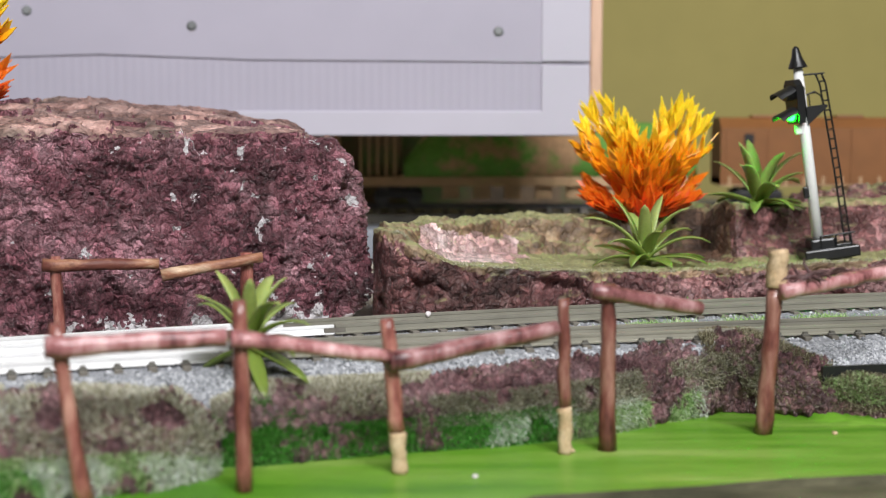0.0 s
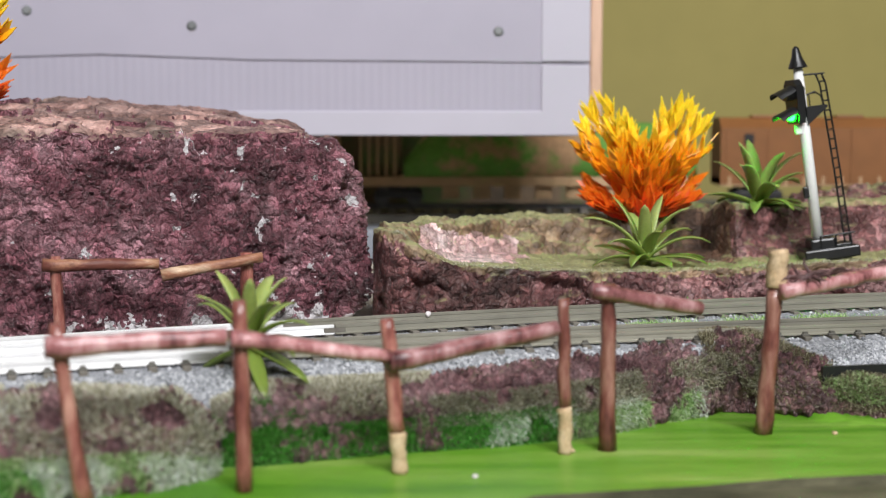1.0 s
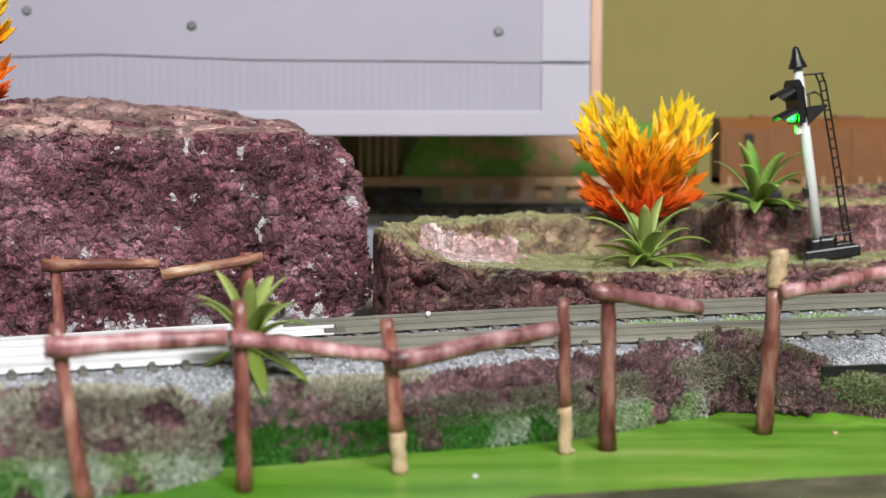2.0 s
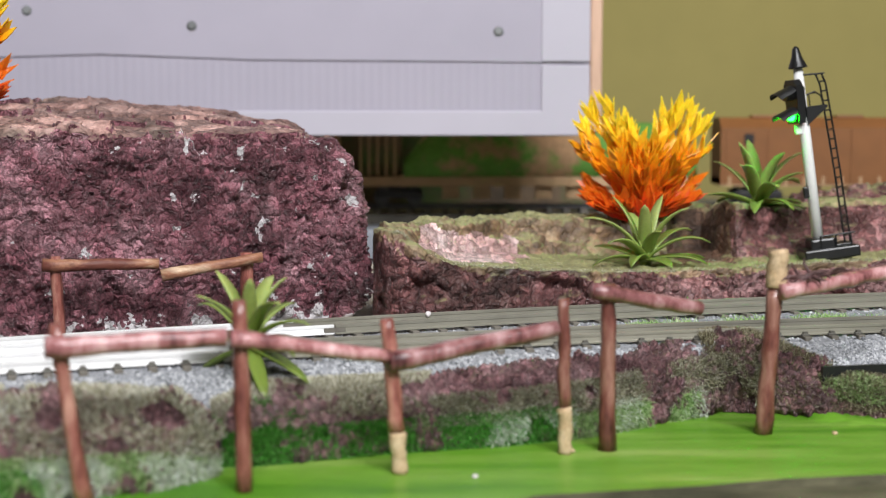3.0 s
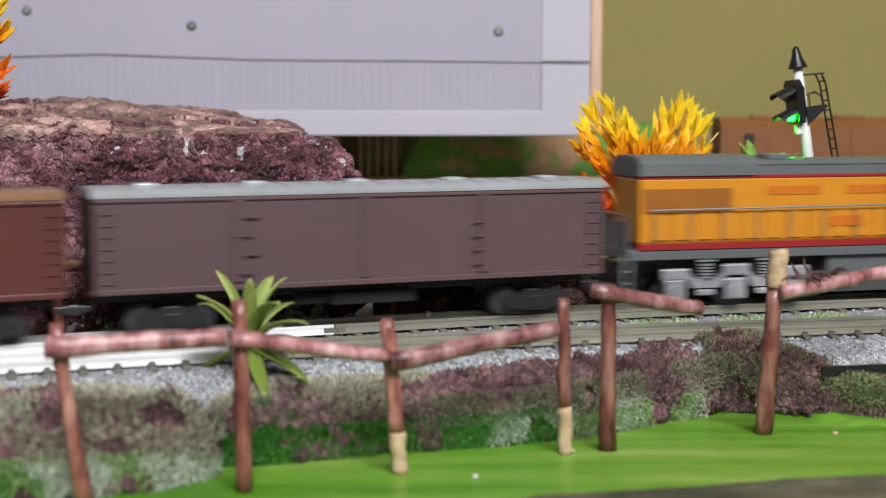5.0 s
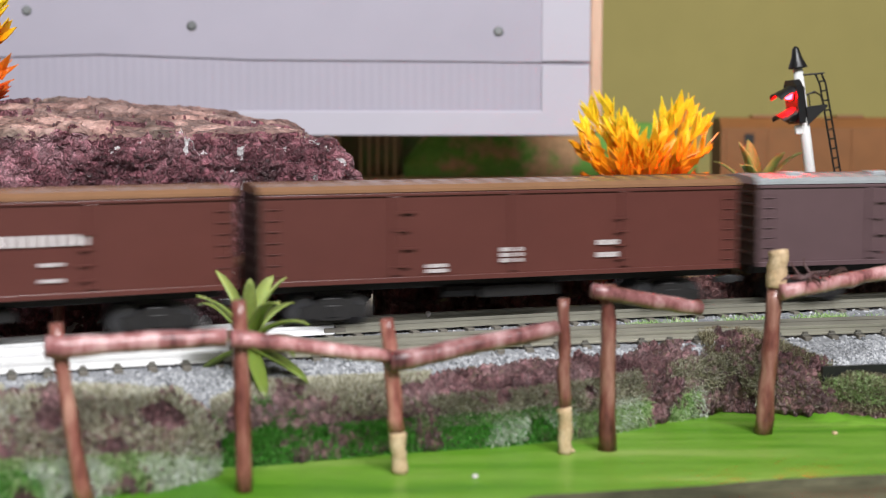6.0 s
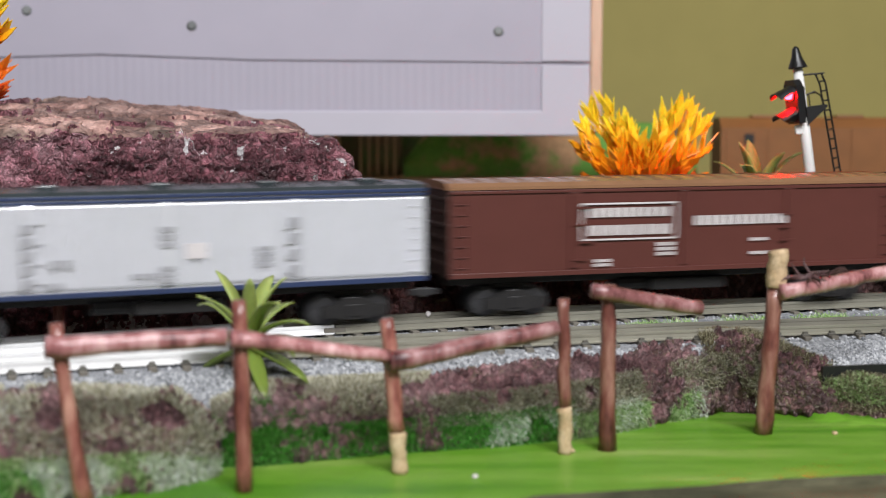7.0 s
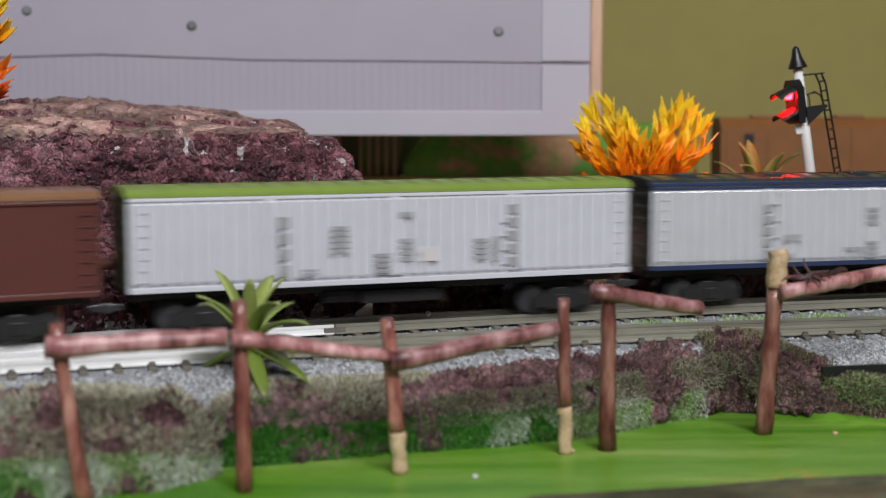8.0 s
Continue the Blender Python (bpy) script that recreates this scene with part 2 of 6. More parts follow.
M = {
    "wall": plain("olive_yellow_wall_paint", (0.47, 0.40, 0.135), 0.8, vary=0.05, scale=8),
    "room": plain("pale_room_plaster", (0.44, 0.425, 0.39), 0.9, vary=0.05, scale=5),
    "floor": plain("brown_floor", (0.16, 0.11, 0.08), 0.6, vary=0.1, scale=6),
    "board": two_tone("dusty_layout_board", [(0.3, (0.16, 0.15, 0.13)), (0.7, (0.30, 0.29, 0.26))], 14),
    "grass": two_tone("green_painted_hardboard", [(0.32, (0.06, 0.21, 0.012)), (0.45, (0.125, 0.31, 0.022)), (0.56, (0.18, 0.365, 0.042)), (0.70, (0.32, 0.45, 0.11))], 30, 0.34, 420, (0.20, 1.5, 1), 0.3, detail=8),
    "edge": two_tone("dark_stained_board_edge", [(0.35, (0.05, 0.05, 0.03)), (0.65, (0.16, 0.15, 0.09))], 40, 0.6, 300, (0.4, 1, 1)),
    "rock": rock_material("purple_lava_bark", (0.12, 0.04, 0.052), (0.37, 0.155, 0.185), (0.74, 0.44, 0.49), white=0.035, scale=290, chip=(0.86, 0.82, 0.83), relief=0.0016),
    "rock_top": rock_material("brown_bark_crust", (0.15, 0.085, 0.07), (0.43, 0.265, 0.225), (0.68, 0.49, 0.43), scale=75, relief=0.0012, rough=0.6),
    "ledge": rock_material("mossy_lava_bark", (0.07, 0.030, 0.028), (0.28, 0.125, 0.12), (0.60, 0.38, 0.37), moss=(0.42, 0.40, 0.19), moss_at=0.72, scale=230, relief=0.0009),
    "hollow": rock_material("broken_pink_bark", (0.45, 0.25, 0.23), (0.74, 0.52, 0.50), (0.92, 0.80, 0.77), scale=230, relief=0.0005, rough=0.5),
    # brown bark inside the cave, darkened further for the shade in there
    "cave": rock_material("brown_bark_with_cave_shade", (0.04, 0.022, 0.012), (0.15, 0.085, 0.05), (0.34, 0.22, 0.15), scale=170, relief=0.0006, rough=0.6),
    "moss_core": rock_material("mossy_foam_core", (0.07, 0.034, 0.036), (0.32, 0.17, 0.18), (0.62, 0.42, 0.43), moss=(0.28, 0.25, 0.13), moss_at=0.80, scale=330),
    "bark": rock_material("olive_brown_bark", (0.07, 0.045, 0.024), (0.27, 0.175, 0.10), (0.50, 0.38, 0.24), moss=(0.38, 0.37, 0.17), moss_at=0.60, scale=120, relief=0.0006, rough=0.55),
    "ballast": two_tone("grey_ballast_bed", [(0.3, (0.22, 0.23, 0.25)), (0.7, (0.42, 0.43, 0.45))], 500, 0.85, 1500),
    "stone": island_material("grey_ballast_stones", [(0.0, (0.15, 0.16, 0.17)), (0.5, (0.36, 0.37, 0.39)), (1.0, (0.60, 0.61, 0.63))], 0.75),
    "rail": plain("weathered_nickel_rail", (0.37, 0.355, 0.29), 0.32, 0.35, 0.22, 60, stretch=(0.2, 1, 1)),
    # clean rail; its reflected sheen is put in as near-white colour
    "bright_rail": plain("clean_rail_painted_sheen", (0.95, 0.95, 0.94), 0.25, 0.1, 0.08, 60, stretch=(0.2, 1, 1)),
    "tie": plain("brown_grey_plastic_tie", (0.16, 0.145, 0.12), 0.6, vary=0.2, scale=200),
    "chair": plain("dark_rail_chair", (0.10, 0.095, 0.08), 0.5),
    "twig": twig_material("mauve_twig_bark", (0.085, 0.024, 0.026), (0.36, 0.145, 0.145), (0.74, 0.47, 0.47)),
    "post": twig_material("red_brown_twig_bark", (0.065, 0.015, 0.014), (0.27, 0.092, 0.072), (0.54, 0.29, 0.22)),
    "shred": plain("dark_loose_bark", (0.11, 0.055, 0.055), 0.6, vary=0.2, scale=150),
    "split": two_tone("split_twig_wood", [(0.44, (0.16, 0.055, 0.04)), (0.52, (0.36, 0.17, 0.10)), (0.62, (0.66, 0.50, 0.34))], 55, 0.5, 500, (0.35, 1, 1)),
    "cut": two_tone("pale_cut_wood", [(0.3, (0.45, 0.30, 0.16)), (0.7, (0.68, 0.52, 0.34))], 300),
    "black": plain("black_moulded_plastic", (0.012, 0.012, 0.013), 0.35, vary=0.2),
    "white_pole": plain("white_painted_mast", (0.78, 0.78, 0.76), 0.4, vary=0.06),
    "red_lens": glow("glowing_red_lens", (1.0, 0.0007, 0.0013), 1000.0),
    "green_lens": glow("glowing_green_lens", (0.0010, 1.0, 0.004), 220.0),
    "agave": leaf_material("green_plastic_leaf", (0.17, 0.24, 0.04), (0.36, 0.43, 0.13), 0.03, rough=0.45),
    "flame": leaf_material("flame_coloured_plastic_foliage", (0.70, 0.025, 0.01), (0.95, 0.36, 0.008), 0.050, tip=(0.98, 0.70, 0.03)),
    "panel": plain("white_corrugated_panel", (0.425, 0.40, 0.475), 0.55, vary=0.04, scale=9),
    "panel_edge": plain("white_edge_tape", (0.52, 0.50, 0.57), 0.5, vary=0.03, scale=9),
    "pine": two_tone("pale_pine_wood", [(0.3, (0.62, 0.40, 0.28)), (0.7, (0.82, 0.58, 0.44))], 20, 0.5, 150, (1, 1, 0.1)),
    "far_orange": plain("orange_brown_paint", (0.25, 0.098, 0.027), 0.5, vary=0.15, scale=20),
    "far_camo": two_tone("green_and_brown_tarpaulin", [(0.50, (0.13, 0.30, 0.05)), (0.56, (0.42, 0.26, 0.14)), (0.66, (0.50, 0.30, 0.16))], 14, 0.8, 300),
    "far_frame": plain("tan_wagon_frame", (0.50, 0.32, 0.17), 0.6, vary=0.15, scale=30),
    "backscene": two_tone("dark_green_brown_backscene", [(0.35, (0.11, 0.085, 0.06)), (0.5, (0.20, 0.14, 0.09)), (0.65, (0.12, 0.20, 0.07))], 18),
    "slate": plain("blue_grey_roadway", (0.28, 0.30, 0.34), 0.8, vary=0.12, scale=20),
    "olive_tuft": island_material("olive_moss_fibres", [(0.0, (0.12, 0.115, 0.07)), (0.5, (0.47, 0.45, 0.31)), (1.0, (0.80, 0.77, 0.66))], 0.8, 0.2),
    "dark_tuft": island_material("dark_olive_moss_fibres", [(0.0, (0.05, 0.04, 0.025)), (0.55, (0.24, 0.21, 0.12)), (1.0, (0.58, 0.55, 0.38))], 0.8, 0.2),
    "green_tuft": island_material("green_moss_fibres", [(0.0, (0.03, 0.14, 0.015)), (0.6, (0.09, 0.38, 0.04)), (1.0, (0.28, 0.58, 0.16))], 0.8, 0.2),
    "lime_tuft": island_material("light_green_fibres", [(0.0, (0.14, 0.25, 0.06)), (0.6, (0.36, 0.56, 0.20)), (1.0, (0.66, 0.74, 0.48))], 0.8, 0.2),
    "white_tuft": island_material("whitish_fibres", [(0.0, (0.45, 0.50, 0.36)), (0.6, (0.72, 0.76, 0.66)), (1.0, (0.85, 0.88, 0.84))], 0.8, 0.2),
    "sand": two_tone("pale_pink_sand", [(0.3, (0.44, 0.39, 0.31)), (0.7, (0.70, 0.64, 0.53))], 60),
    "flock": plain("green_flock_strip", (0.06, 0.17, 0.03), 0.9, vary=0.2, scale=60),
    "loco_yellow": plain("armour_yellow_paint", (0.62, 0.245, 0.018), 0.35, vary=0.06, scale=60),
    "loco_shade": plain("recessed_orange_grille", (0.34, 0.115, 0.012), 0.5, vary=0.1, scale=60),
    "loco_grey": plain("harbour_grey_paint", (0.125, 0.135, 0.14), 0.4, vary=0.1, scale=60),
    "loco_red": plain("scarlet_stripe", (0.30, 0.016, 0.018), 0.4, vary=0.08),
    "loco_silver": plain("silver_grey_truck", (0.42, 0.43, 0.45), 0.36, 0.4, 0.2, 150),
    "steel_rod": plain("grey_handrail", (0.32, 0.33, 0.34), 0.35, 0.5),
    # window brown, also the painted shade of the gap behind the cab
    "glass_and_gap": plain("smoked_window_and_gap_shade", (0.10, 0.05, 0.03), 0.15, vary=0.1),
    "maroon": plain("dull_purple_brown_paint", (0.105, 0.060, 0.066), 0.5, vary=0.08, scale=50),
    "silver_roof": plain("silver_roof_paint", (0.40, 0.42, 0.44), 0.4, 0.2, 0.1, 60),
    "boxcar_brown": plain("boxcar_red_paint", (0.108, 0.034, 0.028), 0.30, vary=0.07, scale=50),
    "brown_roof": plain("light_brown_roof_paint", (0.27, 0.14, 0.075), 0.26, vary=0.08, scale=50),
    "reefer_silver": plain("silver_grey_reefer_paint", (0.76, 0.77, 0.82), 0.25, 0.35, 0.04, 50),
    "reefer_white": plain("white_reefer_paint", (0.60, 0.61, 0.66), 0.30, vary=0.04, scale=50),
    "navy": plain("navy_blue_trim", (0.025, 0.04, 0.10), 0.4, vary=0.1),
    "dark_roof": plain("dark_slate_roof", (0.035, 0.045, 0.05), 0.27, vary=0.12),
    "lime_roof": plain("lime_green_roof", (0.22, 0.32, 0.055), 0.45, vary=0.06),
    # wagon ends: brown and green darkened for the shade on the end faces
    "end_shade": plain("shade_painted_brown_end", (0.045, 0.022, 0.016), 0.6, vary=0.2, scale=60),
    "lime_end_shade": plain("shade_painted_green_end", (0.045, 0.06, 0.018), 0.6, vary=0.2, scale=60),
    "decal_white": plain("white_decal", (0.66, 0.62, 0.62), 0.5, vary=0.1),
    "decal_grey": plain("grey_decal", (0.34, 0.34, 0.36), 0.5, vary=0.1),
    "decal_red": plain("red_orange_decal", (0.58, 0.13, 0.012), 0.45, vary=0.1),
    "under": plain("black_underframe", (0.014, 0.013, 0.013), 0.5, vary=0.2),
    "screw": plain("dull_screw_head", (0.19, 0.20, 0.20), 0.6, 0.0, 0.15),
    "wheel": plain("dark_steel_wheel", (0.10, 0.10, 0.105), 0.35, 0.6, 0.2),
}
# ---- mesh helpers ----
def add_box(bm, c, s, m=None, bevel=0.0):
    """A box with centre c and size s; m: a further pose; bevel: width of its rounded edges."""
    out = bmesh.ops.create_cube(bm, size=1.0)
    vs = out["verts"]
    for v in vs:
        v.co = Vector((v.co.x * s[0] + c[0], v.co.y * s[1] + c[1], v.co.z * s[2] + c[2]))
    if bevel:
        es = list({e for v in vs for e in v.link_edges})
        r = bmesh.ops.bevel(bm, geom=es, offset=bevel, segments=2, affect="EDGES", profile=0.5)
        vs = list({v for v in r["verts"]} | {v for v in vs if v.is_valid})
    if m is not None:
        bmesh.ops.transform(bm, matrix=m, verts=vs)
    return vs


def add_tube(bm, pts, radii, n=8, cap=True, wob=0.0, seed=0, square=False):
    """A tube along points with a radius at each; wob: unevenness of its skin."""
    pts = [Vector(p) for p in pts]
    if not isinstance(radii, (list, tuple)):
        radii = [radii] * len(pts)
    rnd = random.Random(seed)
    rings = []
    side = None
    for i, p in enumerate(pts):
        d = (pts[min(i + 1, len(pts) - 1)] - pts[max(i - 1, 0)]).normalized()
        if side is None:
            ref = Vector((0, 0, 1)) if abs(d.z) < 0.9 else Vector((1, 0, 0))
            side = d.cross(ref).normalized()
        side = (side - d * side.dot(d)).normalized()
        up = d.cross(side)
        ring = []
        for k in range(n):
            a = 2 * math.pi * (k + (0.5 if square else 0)) / n
            r = radii[i] * (1 + wob * (rnd.random() * 2 - 1))
            ring.append(bm.verts.new(p + side * (math.cos(a) * r) + up * (math.sin(a) * r)))
        rings.append(ring)
    for a, b in zip(rings, rings[1:]):
        for k in range(n):
            bm.faces.new((a[k], a[(k + 1) % n], b[(k + 1) % n], b[k]))
    if cap:
        bm.faces.new(list(reversed(rings[0])))
        bm.faces.new(rings[-1])
    return rings


def add_sweep(bm, section, path):
    """Sweeps a closed section (side, up) along path, a list of (point, side direction)."""
    rings = [[bm.verts.new(p + s * a + Vector((0, 0, b))) for a, b in section] for p, s in path]
    n = len(section)
    for a, b in zip(rings, rings[1:]):
        for k in range(n):
            bm.faces.new((a[k], a[(k + 1) % n], b[(k + 1) % n], b[k]))
    bm.faces.new(list(reversed(rings[0])))
    bm.faces.new(rings[-1])


def add_prism(bm, outline, axis, lo, hi):
    """Extrudes a closed 2D outline along axis ('x', 'y' or 'z') from lo to hi."""
    def place(a, b, h):
        return {"x": (h, a, b), "y": (a, h, b), "z": (a, b, h)}[axis]
    r0 = [bm.verts.new(place(a, b, lo)) for a, b in outline]
    r1 = [bm.verts.new(place(a, b, hi)) for a, b in outline]
    n = len(outline)
    for k in range(n):
        bm.faces.new((r0[k], r0[(k + 1) % n], r1[(k + 1) % n], r1[k]))
    bm.faces.new(list(reversed(r0)))
    bm.faces.new(r1)


def mesh_of(name, bm, material, smooth=False):
    bmesh.ops.recalc_face_normals(bm, faces=bm.faces)
    me = bpy.data.meshes.new(name)
    bm.to_mesh(me)
    bm.free()
    me.materials.append(material)
    if smooth:
        me.shade_smooth()
    return me


def part(name, bm, material, parent=None, label="", smooth=False, kind=""):
    ob = new(name, mesh_of(name, bm, material, smooth))
    if parent is not None:
        ob.parent = parent
    return tagged(ob, label, kind=kind)


def thing(name, label, category, group="", m=None, kind=""):
    ob = new(name)
    ob.empty_display_size = 0.01
    if m is not None:
        ob.matrix_basis = m
    return tagged(ob, label, category, group, kind)


def soup(name, verts, faces, material, parent=None, kind="", label=""):
    me = bpy.data.meshes.new(name)
    me.from_pydata(verts, [], faces)
    me.materials.append(material)
    ob = new(name, me)
    if parent is not None:
        ob.parent = parent
    return tagged(ob, label, kind=kind)


def knobbly(p, cell=0.0065, depth=0.0022, seed=0.0):
    """Relief of cork bark: rounded knobs with sharp joints, on slower swells."""
    q = Vector((p.x + seed, p.y * 1.2, p.z)) / cell
    q = q + 0.35 * noise.noise_vector(q * 0.6)
    d = noise.voronoi(q, distance_metric="DISTANCE", exponent=2.5)[0]
    q2 = q * 2.3
    d2 = noise.voronoi(q2, distance_metric="DISTANCE", exponent=2.5)[0]
    h = min(1.0, (d[1] - d[0]) * 1.8) ** 0.6 * 0.75 + min(1.0, (d2[1] - d2[0]) * 1.8) * 0.25
    swell = noise.fractal(p / 0.028 + Vector((seed, 0, 0)), 0.9, 2.0, 3)
    pits = max(0.0, noise.noise(p / 0.014 + Vector((0, seed, 7))) - 0.25) * 1.6
    return depth * (h - 0.5) + depth * 0.8 * swell - depth * 1.6 * pits


def rounded_block(size, power, res, relief, seed=0.0, shape=None):
    """A boulder: a superellipsoid block of that size, faces in a grid of res cells a metre, pushed out by relief(p)."""
    bm = bmesh.new()
    hx, hy, hz = (s / 2 for s in size)
    n = [max(3, int(s * res)) for s in size]
    made = {}

    def vert(i, j, k):
        key = (i, j, k)
        if key in made:
            return made[key]
        c = Vector((2 * i / n[0] - 1, 2 * j / n[1] - 1, 2 * k / n[2] - 1))
        f = (abs(c.x) ** power + abs(c.y) ** power + abs(c.z) ** power) ** (-1 / power)
        p = Vector((c.x * f * hx, c.y * f * hy, c.z * f * hz))
        g = Vector((math.copysign(abs(c.x * f) ** (power - 1), c.x) / hx, math.copysign(abs(c.y * f) ** (power - 1), c.y) / hy,
                    math.copysign(abs(c.z * f) ** (power - 1), c.z) / hz)).normalized()
        if shape:
            p = shape(p)
        p = p + g * relief(p + Vector((seed, seed, 0)))
        made[key] = bm.verts.new(p)
        return made[key]

    for axis in range(3):
        a, b = [x for x in range(3) if x != axis]
        for end in (0, n[axis]):
            for u in range(n[a]):
                for v in range(n[b]):
                    quad = []
                    for du, dv in ((0, 0), (1, 0), (1, 1), (0, 1)):
                        ijk = [0, 0, 0]
                        ijk[axis], ijk[a], ijk[b] = end, u + du, v + dv
                        quad.append(vert(*ijk))
                    bm.faces.new(quad)
    return bm


# ---- the two tracks in plan ----
RAIL_Z = 0.030
FAR_TRACK, NEAR_TRACK = (0.5945, 0.3720, -0.2644), (0.5402, 0.2890, -0.2572)
CURVE_FROM, CURVE_TO = -0.26, 0.30


def track_point(track, x):
    """Centre of a track and its heading (unit vector) above x; straight on beyond the curved stretch."""
    a, b, c = track
    xc = min(max(x, CURVE_FROM), CURVE_TO)
    slope = b + 2 * c * xc
    y = a + b * xc + c * xc * xc + slope * (x - xc)
    return Vector((x, y, 0)), Vector((1, slope, 0)).normalized()


def along(track):
    """A table of arc length against x, zero above x = 0."""
    xs = np.linspace(-3.4, 2.6, 6001)
    ys = np.array([track_point(track, x)[0].y for x in xs])
    s = np.concatenate([[0], np.cumsum(np.hypot(np.diff(xs), np.diff(ys)))])
    return xs, s - np.interp(0.0, xs, s)


FAR_XS, FAR_S = along(FAR_TRACK)


def on_far_track(s):
    return track_point(FAR_TRACK, float(np.interp(s, FAR_S, FAR_XS)))
# ---- the room and the layout board ----
def block(name, lo, hi, material, bevel=0.0, label="", category="", kind="structure"):
    bm = bmesh.new()
    add_box(bm, [(a + b) / 2 for a, b in zip(lo, hi)], [b - a for a, b in zip(lo, hi)], bevel=bevel)
    ob = part(name, bm, material)
    return tagged(ob, label, category, kind=kind)


block("floor", (-3.6, -1.2, -0.88), (3.0, 2.1, -0.80), M["floor"], label="brown floor of the hobby room", category="floor")
block("wall_north", (-3.6, 2.0, -0.80), (3.0, 2.1, 2.1), M["wall"], label="olive yellow painted room wall", category="wall")
block("wall_west", (-3.6, -1.1, -0.80), (-3.5, 2.0, 2.1), M["room"], label="pale plastered room wall", category="wall")
block("wall_east", (2.9, -1.1, -0.80), (3.0, 2.0, 2.1), M["room"], label="pale plastered room wall", category="wall")
block("ceiling", (-3.6, -1.2, 2.1), (3.0, 2.1, 2.18), M["room"], label="pale plastered ceiling", category="ceiling")

# south wall with the window opening through which the daylight comes
for lo, hi in (((-3.6, -1.2, -0.80), (-0.42, -1.1, 2.1)), ((1.14, -1.2, -0.80), (3.0, -1.1, 2.1)),
               ((-0.42, -1.2, -0.80), (1.14, -1.1, 0.50)), ((-0.42, -1.2, 1.75), (1.14, -1.1, 2.1))):
    block("wall_south", lo, hi, M["room"], label="pale plastered wall around a window", category="wall")

block("ground", (-3.3, -0.85, -0.030), (2.5, 1.90, -0.004), M["board"], label="dusty wooden board carrying the model railway", category="ground")


def grass_sheet():
    bm = bmesh.new()
    outline = [(-0.60, 0.33)]
    for i in range(41):
        x = -0.55 + 1.05 * i / 40
        front = 0.385 + 0.041 / (1 + math.exp(-(x - 0.000) / 0.010)) + 0.0015 * math.sin(x * 70) + 0.22 * max(0.0, min(x, 0.25) - 0.012)
        outline.append((x, front))
    outline += [(0.5, 0.60), (0.3, 0.600), (0.1, 0.560), (-0.1, 0.470), (-0.6, 0.36)]
    add_prism(bm, outline, "z", -0.004, 0.0)
    ob = part("lawn", bm, M["grass"])
    ob.data.materials.append(M["edge"])
    for f in ob.data.polygons:
        f.material_index = int(abs(f.normal.z) < 0.5)
    tagged(ob, "bright green painted hardboard meadow with streaks", "lawn", kind="structure")


grass_sheet()


# ---- tracks ----
RAIL_SECTION = [(-0.0014, -0.0036), (0.0014, -0.0036), (0.0014, -0.0031), (0.0006, -0.0028), (0.0005, -0.0014), (0.0008, -0.0011),
                (0.0009, -0.0002), (0.0006, 0.0), (-0.0006, 0.0), (-0.0009, -0.0002), (-0.0008, -0.0011), (-0.0005, -0.0014),
                (-0.0006, -0.0028), (-0.0014, -0.0031)]


def rail_path(track, off, x0, x1, step=0.012):
    out = []
    n = max(2, int((x1 - x0) / step))
    for i in range(n + 1):
        p, d = track_point(track, x0 + (x1 - x0) * i / n)
        s = Vector((d.y, -d.x, 0))
        out.append((p + s * off + Vector((0, 0, RAIL_Z)), s))
    return out


def tie_mesh():
    bm = bmesh.new()
    add_box(bm, (0, 0, -0.0050), (0.0030, 0.028, 0.0026), bevel=0.0003)
    return mesh_of("tie", bm, M["tie"])


def chair_mesh():
    bm = bmesh.new()
    add_box(bm, (0, -0.0004, -0.0034), (0.0032, 0.0048, 0.0009), bevel=0.0003)
    add_box(bm, (0, -0.0018, -0.0028), (0.0018, 0.0012, 0.0012))
    return mesh_of("rail_chair", bm, M["chair"])


TIE, CHAIR = tie_mesh(), chair_mesh()


def railway_track(track, label, joints):
    t = thing("railway_track", label, "railway track", "two parallel tracks")
    for side, off in (("near", 0.00885), ("far", -0.00885)):
        ends = [-3.2, joints[side], 2.4]
        for x0, x1 in zip(ends, ends[1:]):
            bm = bmesh.new()
            add_sweep(bm, RAIL_SECTION, rail_path(track, off, x0 + 0.0003, x1 - 0.0003))
            # left stretch: clean rails with the sheen in their colour
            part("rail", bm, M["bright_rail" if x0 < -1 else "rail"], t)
        bm = bmesh.new()
        p = rail_path(track, off, joints[side] - 0.004, joints[side] + 0.004, 0.004)
        add_sweep(bm, [(-0.0013, -0.0030), (0.0013, -0.0030), (0.0013, -0.0012), (-0.0013, -0.0012)], p)
        part("rail_joiner", bm, M["tie"], t)
    bm = bmesh.new()
    x = -3.1
    while x < 2.4:
        p, d = track_point(track, x)
        m = Matrix.Translation(p + Vector((0, 0, RAIL_Z))) @ Matrix.Rotation(math.atan2(d.y, d.x), 4, "Z")
        if -0.21 < x < 0.25:
            ob = new("tie", TIE)
            ob.parent, ob.matrix_basis = t, m
            if track is FAR_TRACK:
                x += 0.0109
                continue
            c = new("rail_chair", CHAIR)
            c.parent, c.matrix_basis = t, m @ Matrix.Translation((0, -0.00885, 0))
        else:
            add_box(bm, (0, 0, -0.0050), (0.0030, 0.028, 0.0026), m)
        x += 0.0109
    part("far_off_ties", bm, M["tie"], t, kind="stuff")
    return t


railway_track(NEAR_TRACK, "weathered model track with nickel rails, near the meadow", {"near": -0.0625, "far": -0.0700})
railway_track(FAR_TRACK, "weathered model track that the train runs on", {"near": -0.0455, "far": -0.056})


